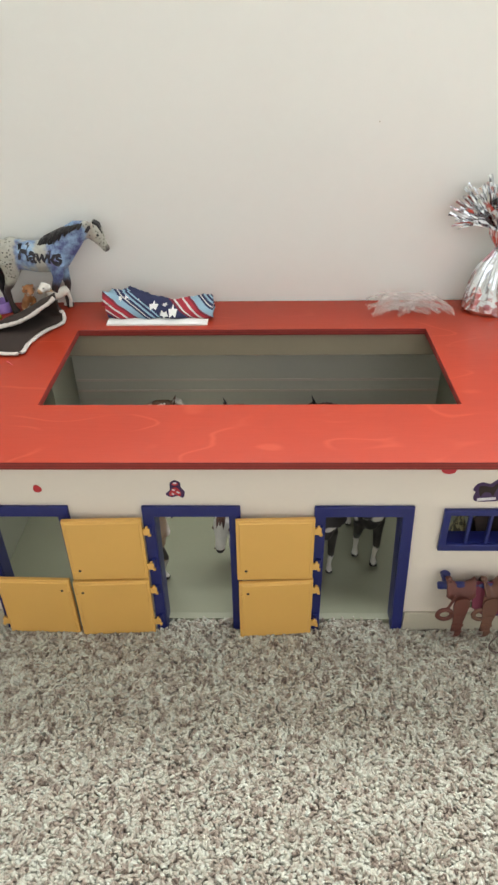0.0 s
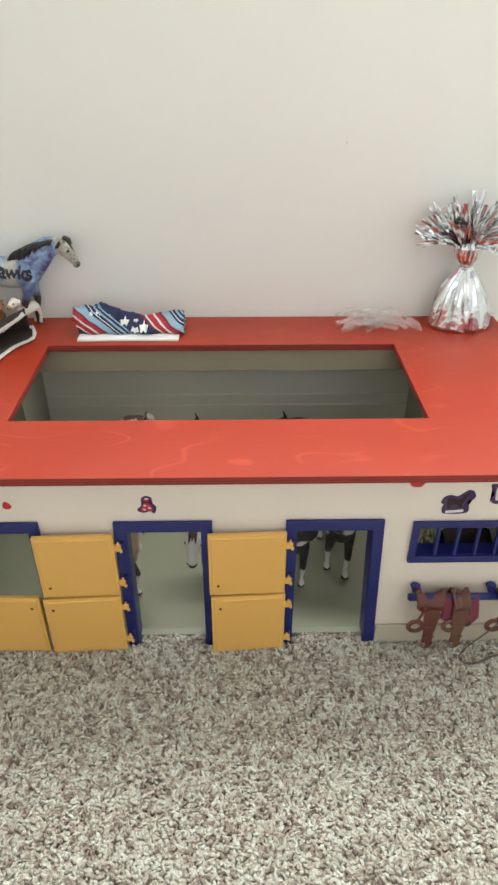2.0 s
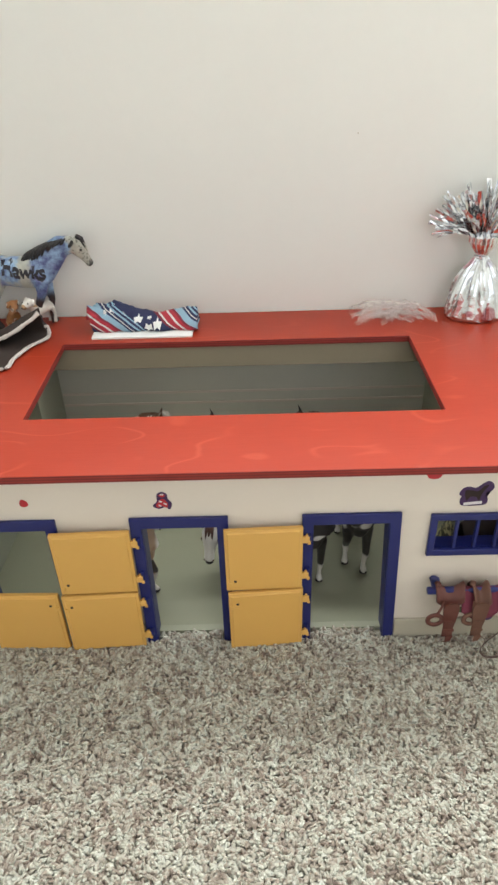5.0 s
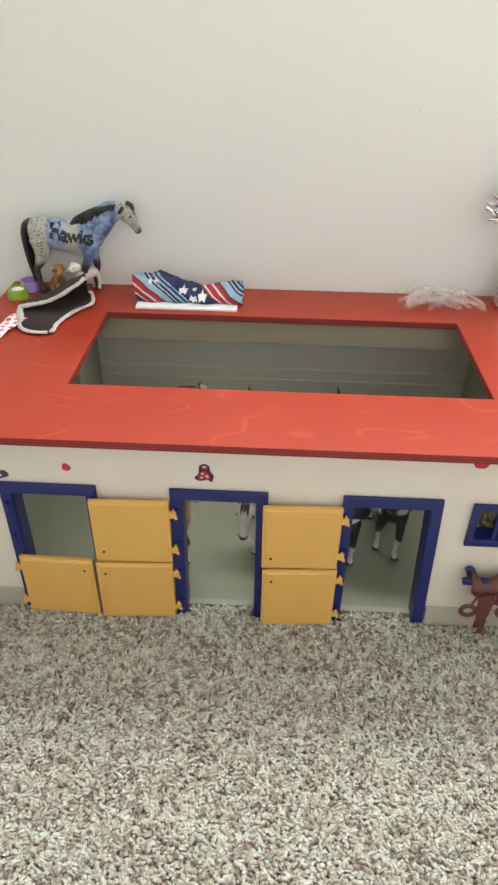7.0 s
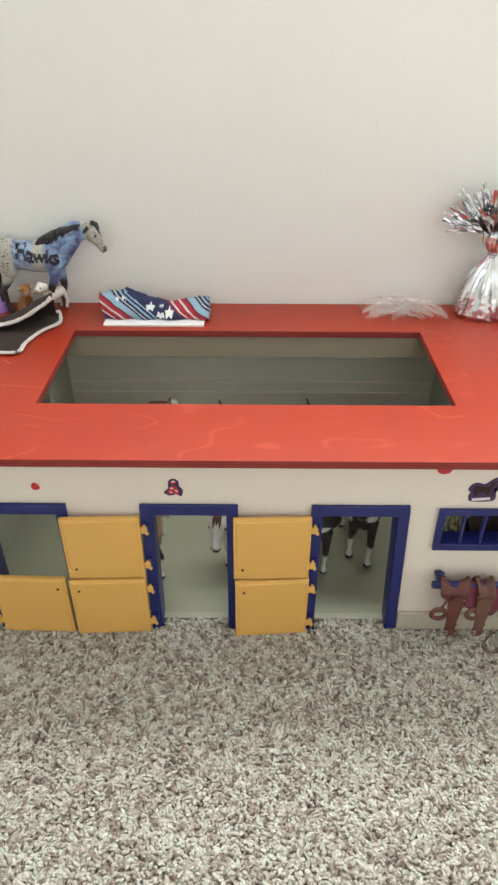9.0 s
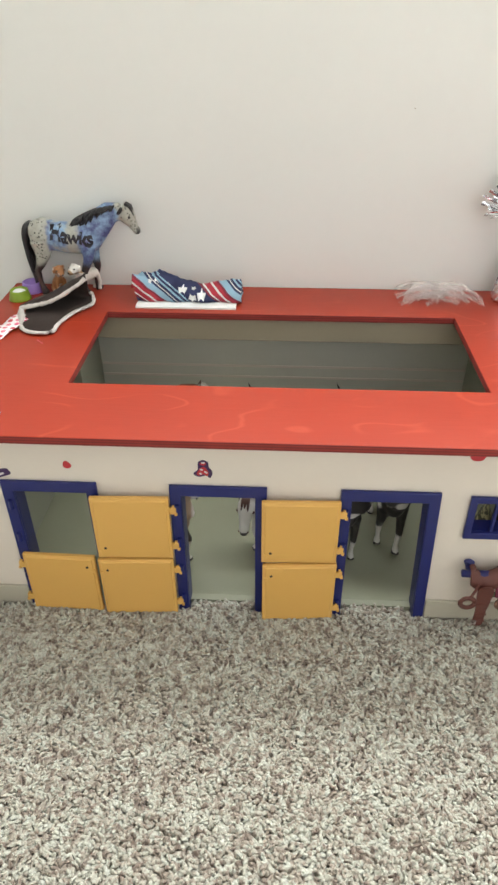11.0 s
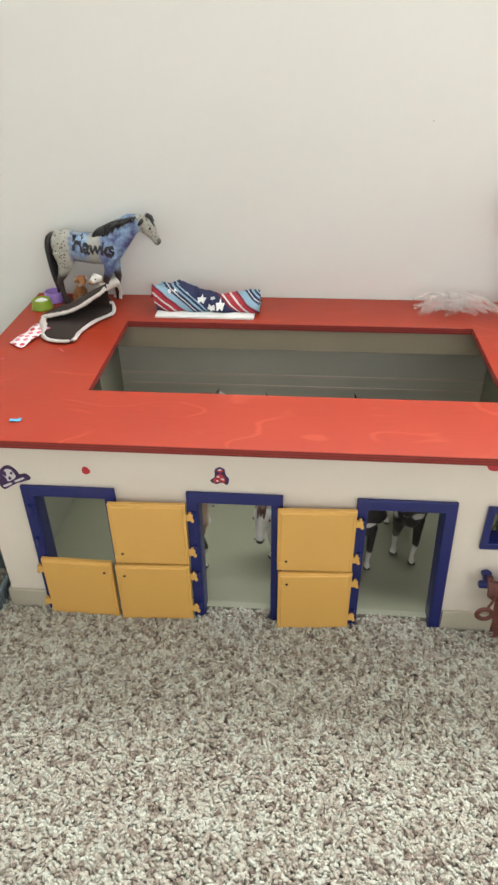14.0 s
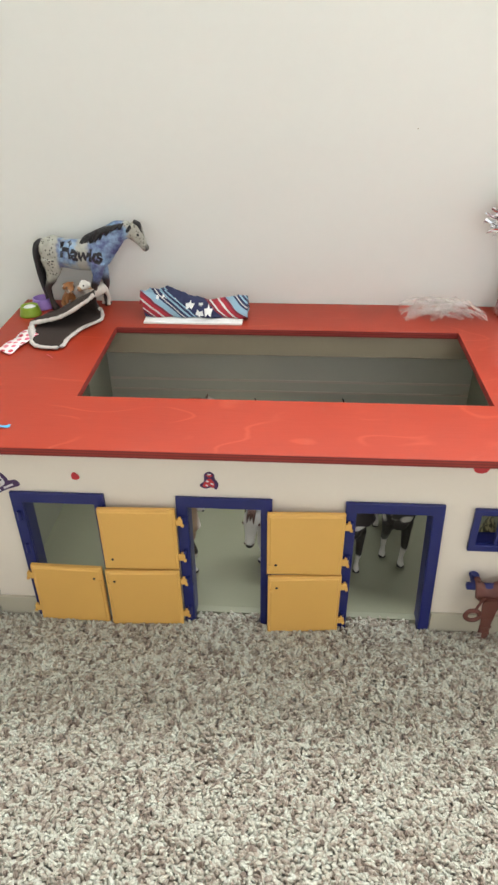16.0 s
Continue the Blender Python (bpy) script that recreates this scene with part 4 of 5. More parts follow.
part("border", rel(pad, tube([p + Vector((0, 0, 0.001)) for p in front_low], [(0.0056 + fleece.uniform(-0.0010, 0.0012), 0.0030) for _ in front_low], 10, squash=(0.9, 0.5, 0.0))), TRIM, pad, "white fleece border", True)
part("border", rel(pad, tube(front_up, [(0.0050 + fleece.uniform(-0.0012, 0.0014), 0.0032) for _ in front_up], 10, squash=(0, 0.7, 0.7))), TRIM, pad, "white fleece border", True)
part("lining_fold", rel(pad, tube([(-0.404, 0.470, 0.451), (-0.398, 0.446, 0.452), (-0.388, 0.420, 0.450), (-0.382, 0.398, 0.447)], [(0.004, 0.006), (0.009, 0.007), (0.010, 0.005), (0.004, 0.003)], 10)), TRIM, pad, smooth=True)


# ---- dotted ribbon ----
def dotted_ribbon():
    m, nt, b = material("pink_dotted_ribbon")
    dots = nt.nodes.new("ShaderNodeTexVoronoi")
    dots.inputs["Scale"].default_value, dots.inputs["Randomness"].default_value = 58.0, 0.25
    dots.voronoi_dimensions = "2D"
    nt.links.new(coords(nt), dots.inputs[0])
    tint = ramp(nt, dots.outputs["Color"], [(0.3, (0.55, 0.03, 0.06)), (0.6, (0.75, 0.25, 0.32)), (0.8, (0.72, 0.10, 0.20))])
    nt.links.new(mix(nt, step(nt, dots.outputs["Distance"], 0.30, 0.36), tint, (0.86, 0.79, 0.79)), b.inputs["Base Color"])
    b.inputs["Roughness"].default_value = 0.55
    return m


rows = []
for k in range(15):
    t = k / 14
    mid = Vector((-0.392, 0.440, 0.4405)).lerp(Vector((-0.426, 0.340, 0.4405)), t) + Vector((0, 0, 0.003 * abs(math.sin(t * 7)) + (0.006 * (1 - t))))
    rows.append([mid + Vector((-0.0175, 0.012, 0.001 * math.sin(t * 9))) * (s / 3) for s in (-3, -1, 1, 3)])
single("ribbon", sheet(rows, 0.0007), dotted_ribbon(), "white ribbon with red and pink dots on the roof", "ribbon", smooth=True)


# ---- feeding bowls ----
def bowl(x, y, mat, r, h, fill, label):
    ob = holder("toy_bowl", (x, y, ROOF_TOP), label, "toy bowl", "bowls")
    prof = [(r, 0.0), (r * 0.97, 0.003), (r * 0.80, h - 0.003), (r * 0.78, h), (r * 0.70, h), (r * 0.62, h * 0.45), (0.0005, h * 0.38)]
    bm = bmesh.new()
    n = 28
    rings = [[bm.verts.new((q * math.cos(k * math.tau / n), q * math.sin(k * math.tau / n), z)) for k in range(n)] for q, z in prof]
    for p, q in zip(rings, rings[1:]):
        for k in range(n):
            bm.faces.new((p[k], p[(k + 1) % n], q[(k + 1) % n], q[k]))
    bm.faces.new(rings[0])
    part("dish", bm, mat, ob, smooth=True)
    if fill:
        own = bmesh.new()
        bmesh.ops.create_uvsphere(own, u_segments=18, v_segments=8, radius=1, matrix=Matrix.Translation((0, 0, h * 0.72)) @ Matrix.Diagonal((r * 0.6, r * 0.6, h * 0.32, 1)))
        part("feed", own, WHITEP, ob, "white moulded feed", smooth=True)


bowl(-0.440, 0.560, GREENB, 0.027, 0.023, True, "green toy bowl with white filling on the roof")
bowl(-0.425, 0.612, PURPLEB, 0.029, 0.024, False, "lilac toy bowl beside the model horse")


# ---- patterned cloth on a card ----
card = box(-0.149, 0.088, 0.514, 0.600, ROOF_TOP, ROOF_TOP + 0.0050, 0.0008)
single("white_card", card, CARD, "white card lying on the roof under cloth", "card")


def flag_cloth():
    m, nt, b = material("stars_and_stripes_cloth")
    v = coords(nt)
    xyz = nt.nodes.new("ShaderNodeSeparateXYZ")
    nt.links.new(v, xyz.inputs[0])
    n = noise_tex(nt, v, 14.0, 1)
    along = calc(nt, "ADD", calc(nt, "ADD", xyz.outputs[0], calc(nt, "MULTIPLY", xyz.outputs[2], 1.25)), calc(nt, "ADD", calc(nt, "MULTIPLY", xyz.outputs[1], 0.35), calc(nt, "MULTIPLY", n, 0.020)))
    f = calc(nt, "FRACT", calc(nt, "ADD", calc(nt, "MULTIPLY", along, 5.5), 0.445))
    r = nt.nodes.new("ShaderNodeValToRGB")
    r.color_ramp.interpolation = "CONSTANT"
    navy, sky_c, white, red, wine = (0.018, 0.024, 0.085), (0.30, 0.47, 0.60), (0.74, 0.70, 0.68), (0.42, 0.022, 0.04), (0.20, 0.012, 0.03)
    stops = [(0.0, red), (0.06, white), (0.10, red), (0.17, wine), (0.21, sky_c), (0.33, navy), (0.37, white), (0.39, navy), (0.44, sky_c), (0.48, navy), (0.52, sky_c), (0.55, navy), (0.90, wine), (0.94, white), (0.965, red)]
    els = r.color_ramp.elements
    while len(els) < len(stops):
        els.new(0.5)
    for e, (p, c) in zip(els, stops):
        e.position, e.color = p, (*c, 1)
    nt.links.new(f, r.inputs[0])
    weave = noise_tex(nt, v, 700.0, 2)
    nt.links.new(mix(nt, calc(nt, "MULTIPLY", weave, 0.2), r.outputs[0], (0.05, 0.05, 0.07)), b.inputs["Base Color"])
    b.inputs["Roughness"].default_value = 0.85
    bump(nt, b, weave, 0.3, 0.0006)
    return m


cloth = holder("folded_cloth", (-0.03, 0.57, ROOF_TOP), "folded cloth printed with red, white and blue stars and stripes", "cloth")
crest = smooth_line([(-0.152, 0, 0.496), (-0.140, 0, 0.502), (-0.112, 0, 0.506), (-0.088, 0, 0.507), (-0.062, 0, 0.496), (-0.034, 0, 0.484), (-0.005, 0, 0.477), (0.026, 0, 0.477), (0.058, 0, 0.484), (0.086, 0, 0.489), (0.098, 0, 0.485)], 6)
rows = []
for i, c in enumerate(crest):
    t = i / (len(crest) - 1)
    wob = 0.004 * math.sin(i * 0.7) + 0.003 * math.sin(i * 1.9)
    h = (c.z - 0.444) * 0.92
    front, back = 0.541 + 0.003 * math.sin(i * 0.45), 0.612
    prof = [(front + 0.020, 0.0), (front + 0.003, 0.0), (front - 0.001, 0.18), (front + 0.001, 0.42), (front + 0.005, 0.60), (front + 0.016, 0.74 + wob * 8), (front + 0.030, 0.86 + wob * 10), (front + 0.044, 1.0), (front + 0.055, 0.97 - wob * 9), (back - 0.006, 0.75), (back, 0.35), (back - 0.004, 0.0)]
    end = 0.75 if i in (0, len(crest) - 1) else 1.0
    rows.append([(c.x + 0.004 * math.sin(k * 1.3) * (1 if 0 < i < len(crest) - 1 else 0), 0.576 + (y - 0.576) * end, 0.4440 + h * z) for k, (y, z) in enumerate(prof)])
bm = bmesh.new()
g = [[bm.verts.new(p) for p in r] for r in rows]
for r, q in zip(g, g[1:]):
    for k in range(len(r)):
        bm.faces.new((r[k], r[(k + 1) % len(r)], q[(k + 1) % len(q)], q[k]))
bm.faces.new(g[0][::-1]), bm.faces.new(g[-1])
bmesh.ops.recalc_face_normals(bm, faces=bm.faces)
cloth_tree = mathutils_tree(bm)
part("folded_body", rel(cloth, bm), flag_cloth(), cloth, smooth=True)
part("loose_fold", rel(cloth, sheet([[(-0.162 + 0.012 * k, 0.548 + 0.012 * j, 0.474 + 0.012 * j + 0.004 * math.sin(k * 1.1 + j)) for k in range(10)] for j in range(3)], 0.001)), flag_cloth(), cloth, smooth=True)
for x, z, r, spin in ((-0.040, 0.473, 0.0108, 0.2), (-0.016, 0.455, 0.0108, 0.7), (0.005, 0.462, 0.0112, 0.0), (-0.014, 0.473, 0.006, 0.5), (-0.100, 0.493, 0.0085, 0.3), (-0.070, 0.487, 0.006, 0.9), (-0.118, 0.490, 0.005, 0.1)):
    own = slab([((r if k % 2 == 0 else r * 0.42) * math.sin(k * math.pi / 5 + spin), (r if k % 2 == 0 else r * 0.42) * math.cos(k * math.pi / 5 + spin)) for k in range(10)], -0.0002, 0.0002)
    probe = lambda u, w: (cloth_tree.ray_cast(Vector((u, 0.3, w)), Vector((0, 1, 0)))[0] or Vector((u, 0.56, w))).y
    slope_x, slope_z = (probe(x + r, z) - probe(x - r, z)) / (2 * r), (probe(x, z + r) - probe(x, z - r)) / (2 * r)
    flat = min(probe(x, z), (probe(x + r, z) + probe(x - r, z)) / 2, (probe(x, z + r) + probe(x, z - r)) / 2)
    for v in own.verts:
        v.co = Vector((x + v.co.x, flat + slope_x * v.co.x + slope_z * v.co.z - 0.0018 + v.co.y, z + v.co.z))
    part("printed_star", rel(cloth, own), CARD, cloth, "white printed star")


# ---- tulle ----
def tulle():
    m, nt, b = material("white_tulle")
    v = coords(nt)
    net = noise_tex(nt, v, 900.0, 2)
    out = nt.nodes["Material Output"]
    nt.nodes.remove(b)
    lit, thru, clear = (nt.nodes.new("ShaderNodeBsdf" + k) for k in ("Diffuse", "Translucent", "Transparent"))
    lit.inputs[0].default_value = thru.inputs[0].default_value = (0.97, 0.95, 0.93, 1)
    cloth_mix, net_mix = nt.nodes.new("ShaderNodeMixShader"), nt.nodes.new("ShaderNodeMixShader")
    cloth_mix.inputs[0].default_value = 0.5
    nt.links.new(lit.outputs[0], cloth_mix.inputs[1])
    nt.links.new(thru.outputs[0], cloth_mix.inputs[2])
    nt.links.new(calc(nt, "ADD", 0.14, calc(nt, "MULTIPLY", step(nt, net, 0.45, 0.65), 0.28)), net_mix.inputs[0])
    nt.links.new(clear.outputs[0], net_mix.inputs[1])
    nt.links.new(cloth_mix.outputs[0], net_mix.inputs[2])
    nt.links.new(net_mix.outputs[0], out.inputs[0])
    return m


net_rng = random.Random(11)
tull = bmesh.new()
for k in range(24):
    cx, cy = net_rng.uniform(0.505, 0.630), net_rng.uniform(0.566, 0.616)
    ang, ln, wd = net_rng.uniform(-0.4, 0.4), net_rng.uniform(0.07, 0.13), net_rng.uniform(0.010, 0.022)
    top = net_rng.uniform(0.008, 0.042)
    ph = net_rng.uniform(0, 6)
    rows = []
    for i in range(13):
        u = i / 12 - 0.5
        rows.append([])
        for j in range(5):
            w = j / 4 - 0.5
            x, y = cx + u * ln * math.cos(ang) - w * wd * math.sin(ang) + 0.004 * math.sin(ph + i), cy + u * ln * math.sin(ang) + w * wd * math.cos(ang)
            z = 0.441 + top * max(0.05, 1 - (2 * u) ** 2) + 0.004 * math.sin(ph * 2 + i * 1.4 + j * 1.7) + 0.004
            rows[-1].append((min(max(x, 0.467), 0.668), min(max(y, 0.540), 0.655), max(z, 0.4395)))
    own = bmesh.new()
    g = [[own.verts.new(p) for p in r] for r in rows]
    for r, q in zip(g, g[1:]):
        for j in range(4):
            own.faces.new((r[j], r[j + 1], q[j + 1], q[j]))
    add(tull, own)
single("tulle_scrap", tull, tulle(), "crumpled heap of sheer white tulle strips on the roof", "tulle", kind="stuff", smooth=True)


# ---- balloon weight wrapped in printed foil ----
def foil(printed):
    m, nt, b = material("silver_foil" if not printed else "printed_silver_foil")
    v = coords(nt)
    b.inputs["Metallic"].default_value = 1.0
    crease = noise_tex(nt, v, 70.0, 4, 0.6)
    nt.links.new(calc(nt, "ADD", 0.07, calc(nt, "MULTIPLY", crease, 0.12)), b.inputs["Roughness"])
    spot = nt.nodes.new("ShaderNodeTexVoronoi")
    spot.inputs["Scale"].default_value = 17.0
    nt.links.new(v, spot.inputs[0])
    tint = ramp(nt, spot.outputs["Color"], [(0.30, (0.42, 0.16, 0.20)), (0.45, (0.05, 0.20, 0.17)), (0.55, (0.48, 0.36, 0.44)), (0.75, (0.40, 0.08, 0.12))])
    cover = calc(nt, "SUBTRACT", 1.0, step(nt, spot.outputs["Distance"], 0.34, 0.40))
    chosen = step(nt, noise_tex(nt, v, 15.0, 1), 0.50, 0.53) if printed else 0.0
    nt.links.new(mix(nt, calc(nt, "MULTIPLY", calc(nt, "MULTIPLY", cover, chosen), 0.75), (0.68, 0.70, 0.73), tint), b.inputs["Base Color"])
    bump(nt, b, crease, 0.35, 0.003)
    return m


FOIL, FRINGE = foil(True), foil(False)
weight = holder("balloon_weight", (0.772, 0.598, ROOF_TOP), "silver foil balloon weight with red and green print and fringed top", "balloon weight")
foil_rng = random.Random(8)
prof = [(0.0, 0.0), (0.060, 0.0), (0.0770, 0.002), (0.0785, 0.009), (0.0755, 0.024), (0.0722, 0.038), (0.0685, 0.052), (0.0642, 0.066), (0.0592, 0.079), (0.0532, 0.092), (0.0460, 0.105), (0.0372, 0.118), (0.0277, 0.129),
        (0.0190, 0.139), (0.0130, 0.146), (0.0165, 0.154), (0.0250, 0.165), (0.0310, 0.178), (0.0320, 0.192), (0.0210, 0.205)]
n = 72
ph = [foil_rng.uniform(0, 6.28) for _ in range(6)]
fold_at = [foil_rng.uniform(-0.35, 1.0) for _ in range(n)]
bm = bmesh.new()
rings = []
for i, (r, z) in enumerate(prof):
    ring = []
    for k in range(n):
        a = k / n * math.tau
        pleat = 0.6 * fold_at[k] + 0.5 * (abs((a * 2.23 + ph[0] + z * 2) % 1.0 - 0.5) * 4 - 1) + 0.35 * math.sin(19 * a + ph[1] - z * 22)
        crumple = (noise.noise(Vector((5 * math.cos(a), 5 * math.sin(a), z * 9))) * 0.09 + noise.noise(Vector((17 * math.cos(a), 17 * math.sin(a), z * 22))) * 0.08) * (1 if i > 2 else 0)
        rr = 0.93 * r * (1 + crumple + (0.045 if 2 <= i <= 12 else 0.14 if i > 12 else 0.02) * pleat)
        ring.append(bm.verts.new((rr * math.cos(a) - 0.010 * (z / 0.19), rr * math.sin(a) * 0.68, max(0.0, z + (0.0035 * pleat if i > 2 else 0)))))
    rings.append(ring)
for p, q in zip(rings, rings[1:]):
    for k in range(n):
        bm.faces.new((p[k], p[(k + 1) % n], q[(k + 1) % n], q[k]))
bmesh.ops.remove_doubles(bm, verts=bm.verts, dist=0.0002)
bmesh.ops.triangulate(bm, faces=bm.faces)
part("wrapped_base", bm, FOIL, weight)
part("tie", tube([(0.0138 * math.cos(k / 24 * math.tau) - 0.010, 0.0125 * math.sin(k / 24 * math.tau), 0.1470 + 0.001 * math.sin(k)) for k in range(25)], 0.0016, 8), FOIL, weight)
for k in range(112):
    a = foil_rng.uniform(0, math.tau)
    lift = foil_rng.uniform(0.12, 1.0) ** 0.7
    ln = foil_rng.uniform(0.070, 0.135)
    out = Vector((math.cos(a), math.sin(a) * 0.45, 0))
    way = (out * (1 - lift) * 1.15 + Vector((out.x * 0.42, out.y * 0.42, lift * 1.2))).normalized()
    root = Vector((-0.012, 0, 0.194)) + Vector((out.x * 0.018, out.y * 0.018, 0))
    acr = way.cross(Vector((foil_rng.uniform(-0.8, 0.8), -1, foil_rng.uniform(0.2, 1.5)))).normalized()
    w = foil_rng.uniform(0.0032, 0.0068)
    droop = foil_rng.uniform(0.0, 0.060) * (1.15 - lift)
    tw = foil_rng.uniform(-1.2, 1.2)
    rows = []
    for i in range(8):
        t = i / 7
        c = root + way * ln * t + Vector((0, 0, -droop * t * t))
        c.y = min(c.y, 0.058)
        side = Matrix.Rotation(tw * t, 3, way) @ acr
        bend = way.cross(acr) * 0.0045 * t * math.sin(t * 8 + a * 3)
        rows.append([c - side * w + bend, c, c + side * w + bend])
    for r in rows:
        for p in r:
            p.y = min(p.y, 0.062)
    part("fringe_strip", sheet(rows, 0.0003), FRINGE if k % 6 else FOIL, weight)


# ---- scraps on the roof ----
single("paper_scrap", sheet([[(-0.321 + 0.005 * k, 0.034 + 0.004 * j + 0.001 * k, 0.4405 + 0.0012 * math.sin(k * 1.5 + j)) for k in range(5)] for j in range(3)], 0.0006), BLUEBIT, "small light blue scrap on the roof", "scrap")
single("paper_scrap", sheet([[(-0.327 + 0.004 * k, 0.333 - 0.003 * k + 0.003 * j, 0.4400 + 0.0015 * math.sin(k * 1.2 + j)) for k in range(5)] for j in range(2)], 0.0005), PINKP, "tiny pinkish scrap beside the saddle pad", "scrap")
single("paper_scrap", sheet([[(-0.435 + 0.003 * k, 0.277 + 0.003 * j, 0.4400 + 0.0008 * math.sin(k * 1.9 + j)) for k in range(3)] for j in range(2)], 0.0005), PINKP, "tiny pinkish scrap on the roof", "scrap")


# ---- saddles on the rail ----
def saddle(x, mat, pad_mat, width, label, lean=0.0, ring_x=0.0):
    ob = holder("toy_saddle", (x, -0.027, 0.151), label, "toy saddle", "saddles on the rail")
    # seat draped over the rail, raised at pommel and cantle
    rows = []
    over, span = (0.0265, width * 0.55) if pad_mat else (0.0205, width)
    for i in range(11):
        u = i / 10 - 0.5
        crown = 0.011 + 0.018 * u * u + (0.003 if i in (0, 10) else 0)
        rows.append([(u * span + lean * 0.1 * abs(s), over * s, crown - 0.030 * abs(s) ** 1.6 - 0.004 * math.cos(u * 6)) for s in (-1.05, -0.8, -0.5, -0.2, 0.2, 0.5, 0.8, 1.05)])
    part("seat", sheet(rows, 0.003), mat, ob, smooth=True)
    if pad_mat:
        rows = [[(u * width * 1.35 + 0.003, 0.0235 * s, 0.0095 - 0.056 * abs(s) ** 1.6 * (1 - 1.5 * abs(u) ** 2.2) + 0.002 * math.sin(u * 14)) for s in (-1.08, -0.95, -0.75, -0.4, 0.0, 0.4, 0.75, 0.95, 1.05)] for u in (-0.5, -0.44, -0.35, -0.2, 0.0, 0.2, 0.35, 0.44, 0.5)]
        part("pad", sheet(rows, 0.003), pad_mat, ob, "wine red cloth pad", smooth=True)
    part("pommel_horn", tube([(-span * 0.42, 0, 0.012), (-span * 0.45, -0.002, 0.018), (-span * 0.46, -0.003, 0.021)], [(0.004, 0.006), (0.004, 0.005), (0.006, 0.006)], 10), mat, ob, smooth=True)
    part("fender", slab(smooth_loop([(-0.012, -0.012), (0.014, -0.010), (0.013, -0.050), (0.009, -0.080), (0.010, -0.107), (-0.008, -0.109), (-0.007, -0.085), (-0.011, -0.050)], 5), -0.0300, -0.0268), mat, ob, smooth=False)
    for z in (-0.056, -0.080, -0.098):
        part("strap", box(-0.0105, 0.0125, -0.0317, -0.0303, z, z + 0.006, 0.0006), mat, ob)
    part("buckle", pierced((-0.014, -0.003), (-0.104, -0.093), [(-0.011, -0.006, -0.101, -0.096)], -0.0335, -0.0308), STEEL, ob, "pale metal buckle")
    ring = [(-0.026 + ring_x + 0.0135 * math.cos(k / 20 * math.tau), -0.026, -0.052 + 0.013 * math.sin(k / 20 * math.tau)) for k in range(21)]
    part("stirrup", tube(ring, [(0.0032, 0.005)] * 21, 8, squash=(0, 1, 0)), mat, ob, smooth=True)
    part("stirrup_strap", tube([(-0.012, -0.024, -0.004), (-0.018 + ring_x * 0.5, -0.026, -0.022), (-0.024 + ring_x, -0.026, -0.040)], [(0.003, 0.0015)] * 3, 8, squash=(1, 0, 0.3)), mat, ob)
    return ob


saddle(0.590, LEATHER, None, 0.052, "reddish brown leather toy saddle hung over a blue rail")
saddle(0.645, LEATHER2, PINKPAD, 0.052, "tan leather toy saddle with wine red pad on the rail", 0.05, 0.013)
saddle(0.742, LEATHER, None, 0.040, "dark leather toy saddle at the end of the rail")
rein = smooth_line([(0.732, -0.056, 0.135), (0.712, -0.058, 0.095), (0.684, -0.060, 0.062), (0.664, -0.062, 0.036), (0.660, -0.066, 0.018), (0.674, -0.070, 0.009), (0.700, -0.068, 0.009), (0.735, -0.058, 0.016), (0.790, -0.050, 0.014)], 8)
single("rein", tube(rein, [(0.0022, 0.0011)] * len(rein), 8), CORD, "thin brown leather rein trailing onto the carpet", "rein", smooth=True)

# mottled toy saddle cloth seen behind the window bars
CAMO = patched_coat("mottled_cloth", (0.05, 0.05, 0.025), (0.42, 0.38, 0.20), edge=0.52, scale=90.0)
rows = [[(0.590 + 0.0075 * k, 0.062 + 0.014 * j + 0.004 * math.sin(k * 1.3), 0.004 + (0.225 - 0.02 * abs(k - 3)) * (1 - (j / 5 - 0.45) ** 2 * 1.6)) for k in range(8)] for j in range(6)]
bm = sheet(rows, 0.004)
box(0.594, 0.640, 0.078, 0.118, 0.002, 0.120, 0.006, bm)
single("cloth_bundle", bm, CAMO, "mottled olive cloth bundle inside the stable", "cloth")

# Sheet added to make the stable's inside dark behind the window bars.
rows = [[(0.646 + 0.016 * k, 0.045 + 0.022 * j + 0.003 * math.sin(k * 1.7 + j), 0.003 + (0.215 - 0.006 * abs(k - 3)) * (1 - ((j - 3.0) / 3.3) ** 2) + 0.004 * math.sin(k * 2.1 + j * 1.3)) for k in range(7)] for j in range(7)]
single("darkening_sheet", sheet(rows, 0.004), SUEDE, "dark brown sheet added to darken the stable's inside", "blanket", smooth=True)

# ---- basket and box beside the stable ----
basket = holder("storage_basket", (-0.47, 0.02, FLOOR), "grey-blue plastic basket with toys beside the stable", "basket")
bm = bmesh.new()
for z0, z1, grow in ((0.0, 0.060, 0.008),):
    b0 = [(-0.062, -0.045), (0.055, -0.045), (0.055, 0.080), (-0.062, 0.080)]
    lowv = [bm.verts.new((x, y, z0)) for x, y in b0]
    topv = [bm.verts.new((x + grow * (1 if x > 0 else -1), y + grow * (1 if y > 0 else -1), z1)) for x, y in b0]
    bm.faces.new(lowv)
    for k in range(4):
        bm.faces.new((lowv[k], lowv[(k + 1) % 4], topv[(k + 1) % 4], topv[k]))
bmesh.ops.recalc_face_normals(bm, faces=bm.faces)
bmesh.ops.solidify(bm, geom=bm.faces[:], thickness=0.003)
part("tub", bm, GREYBIN, basket)
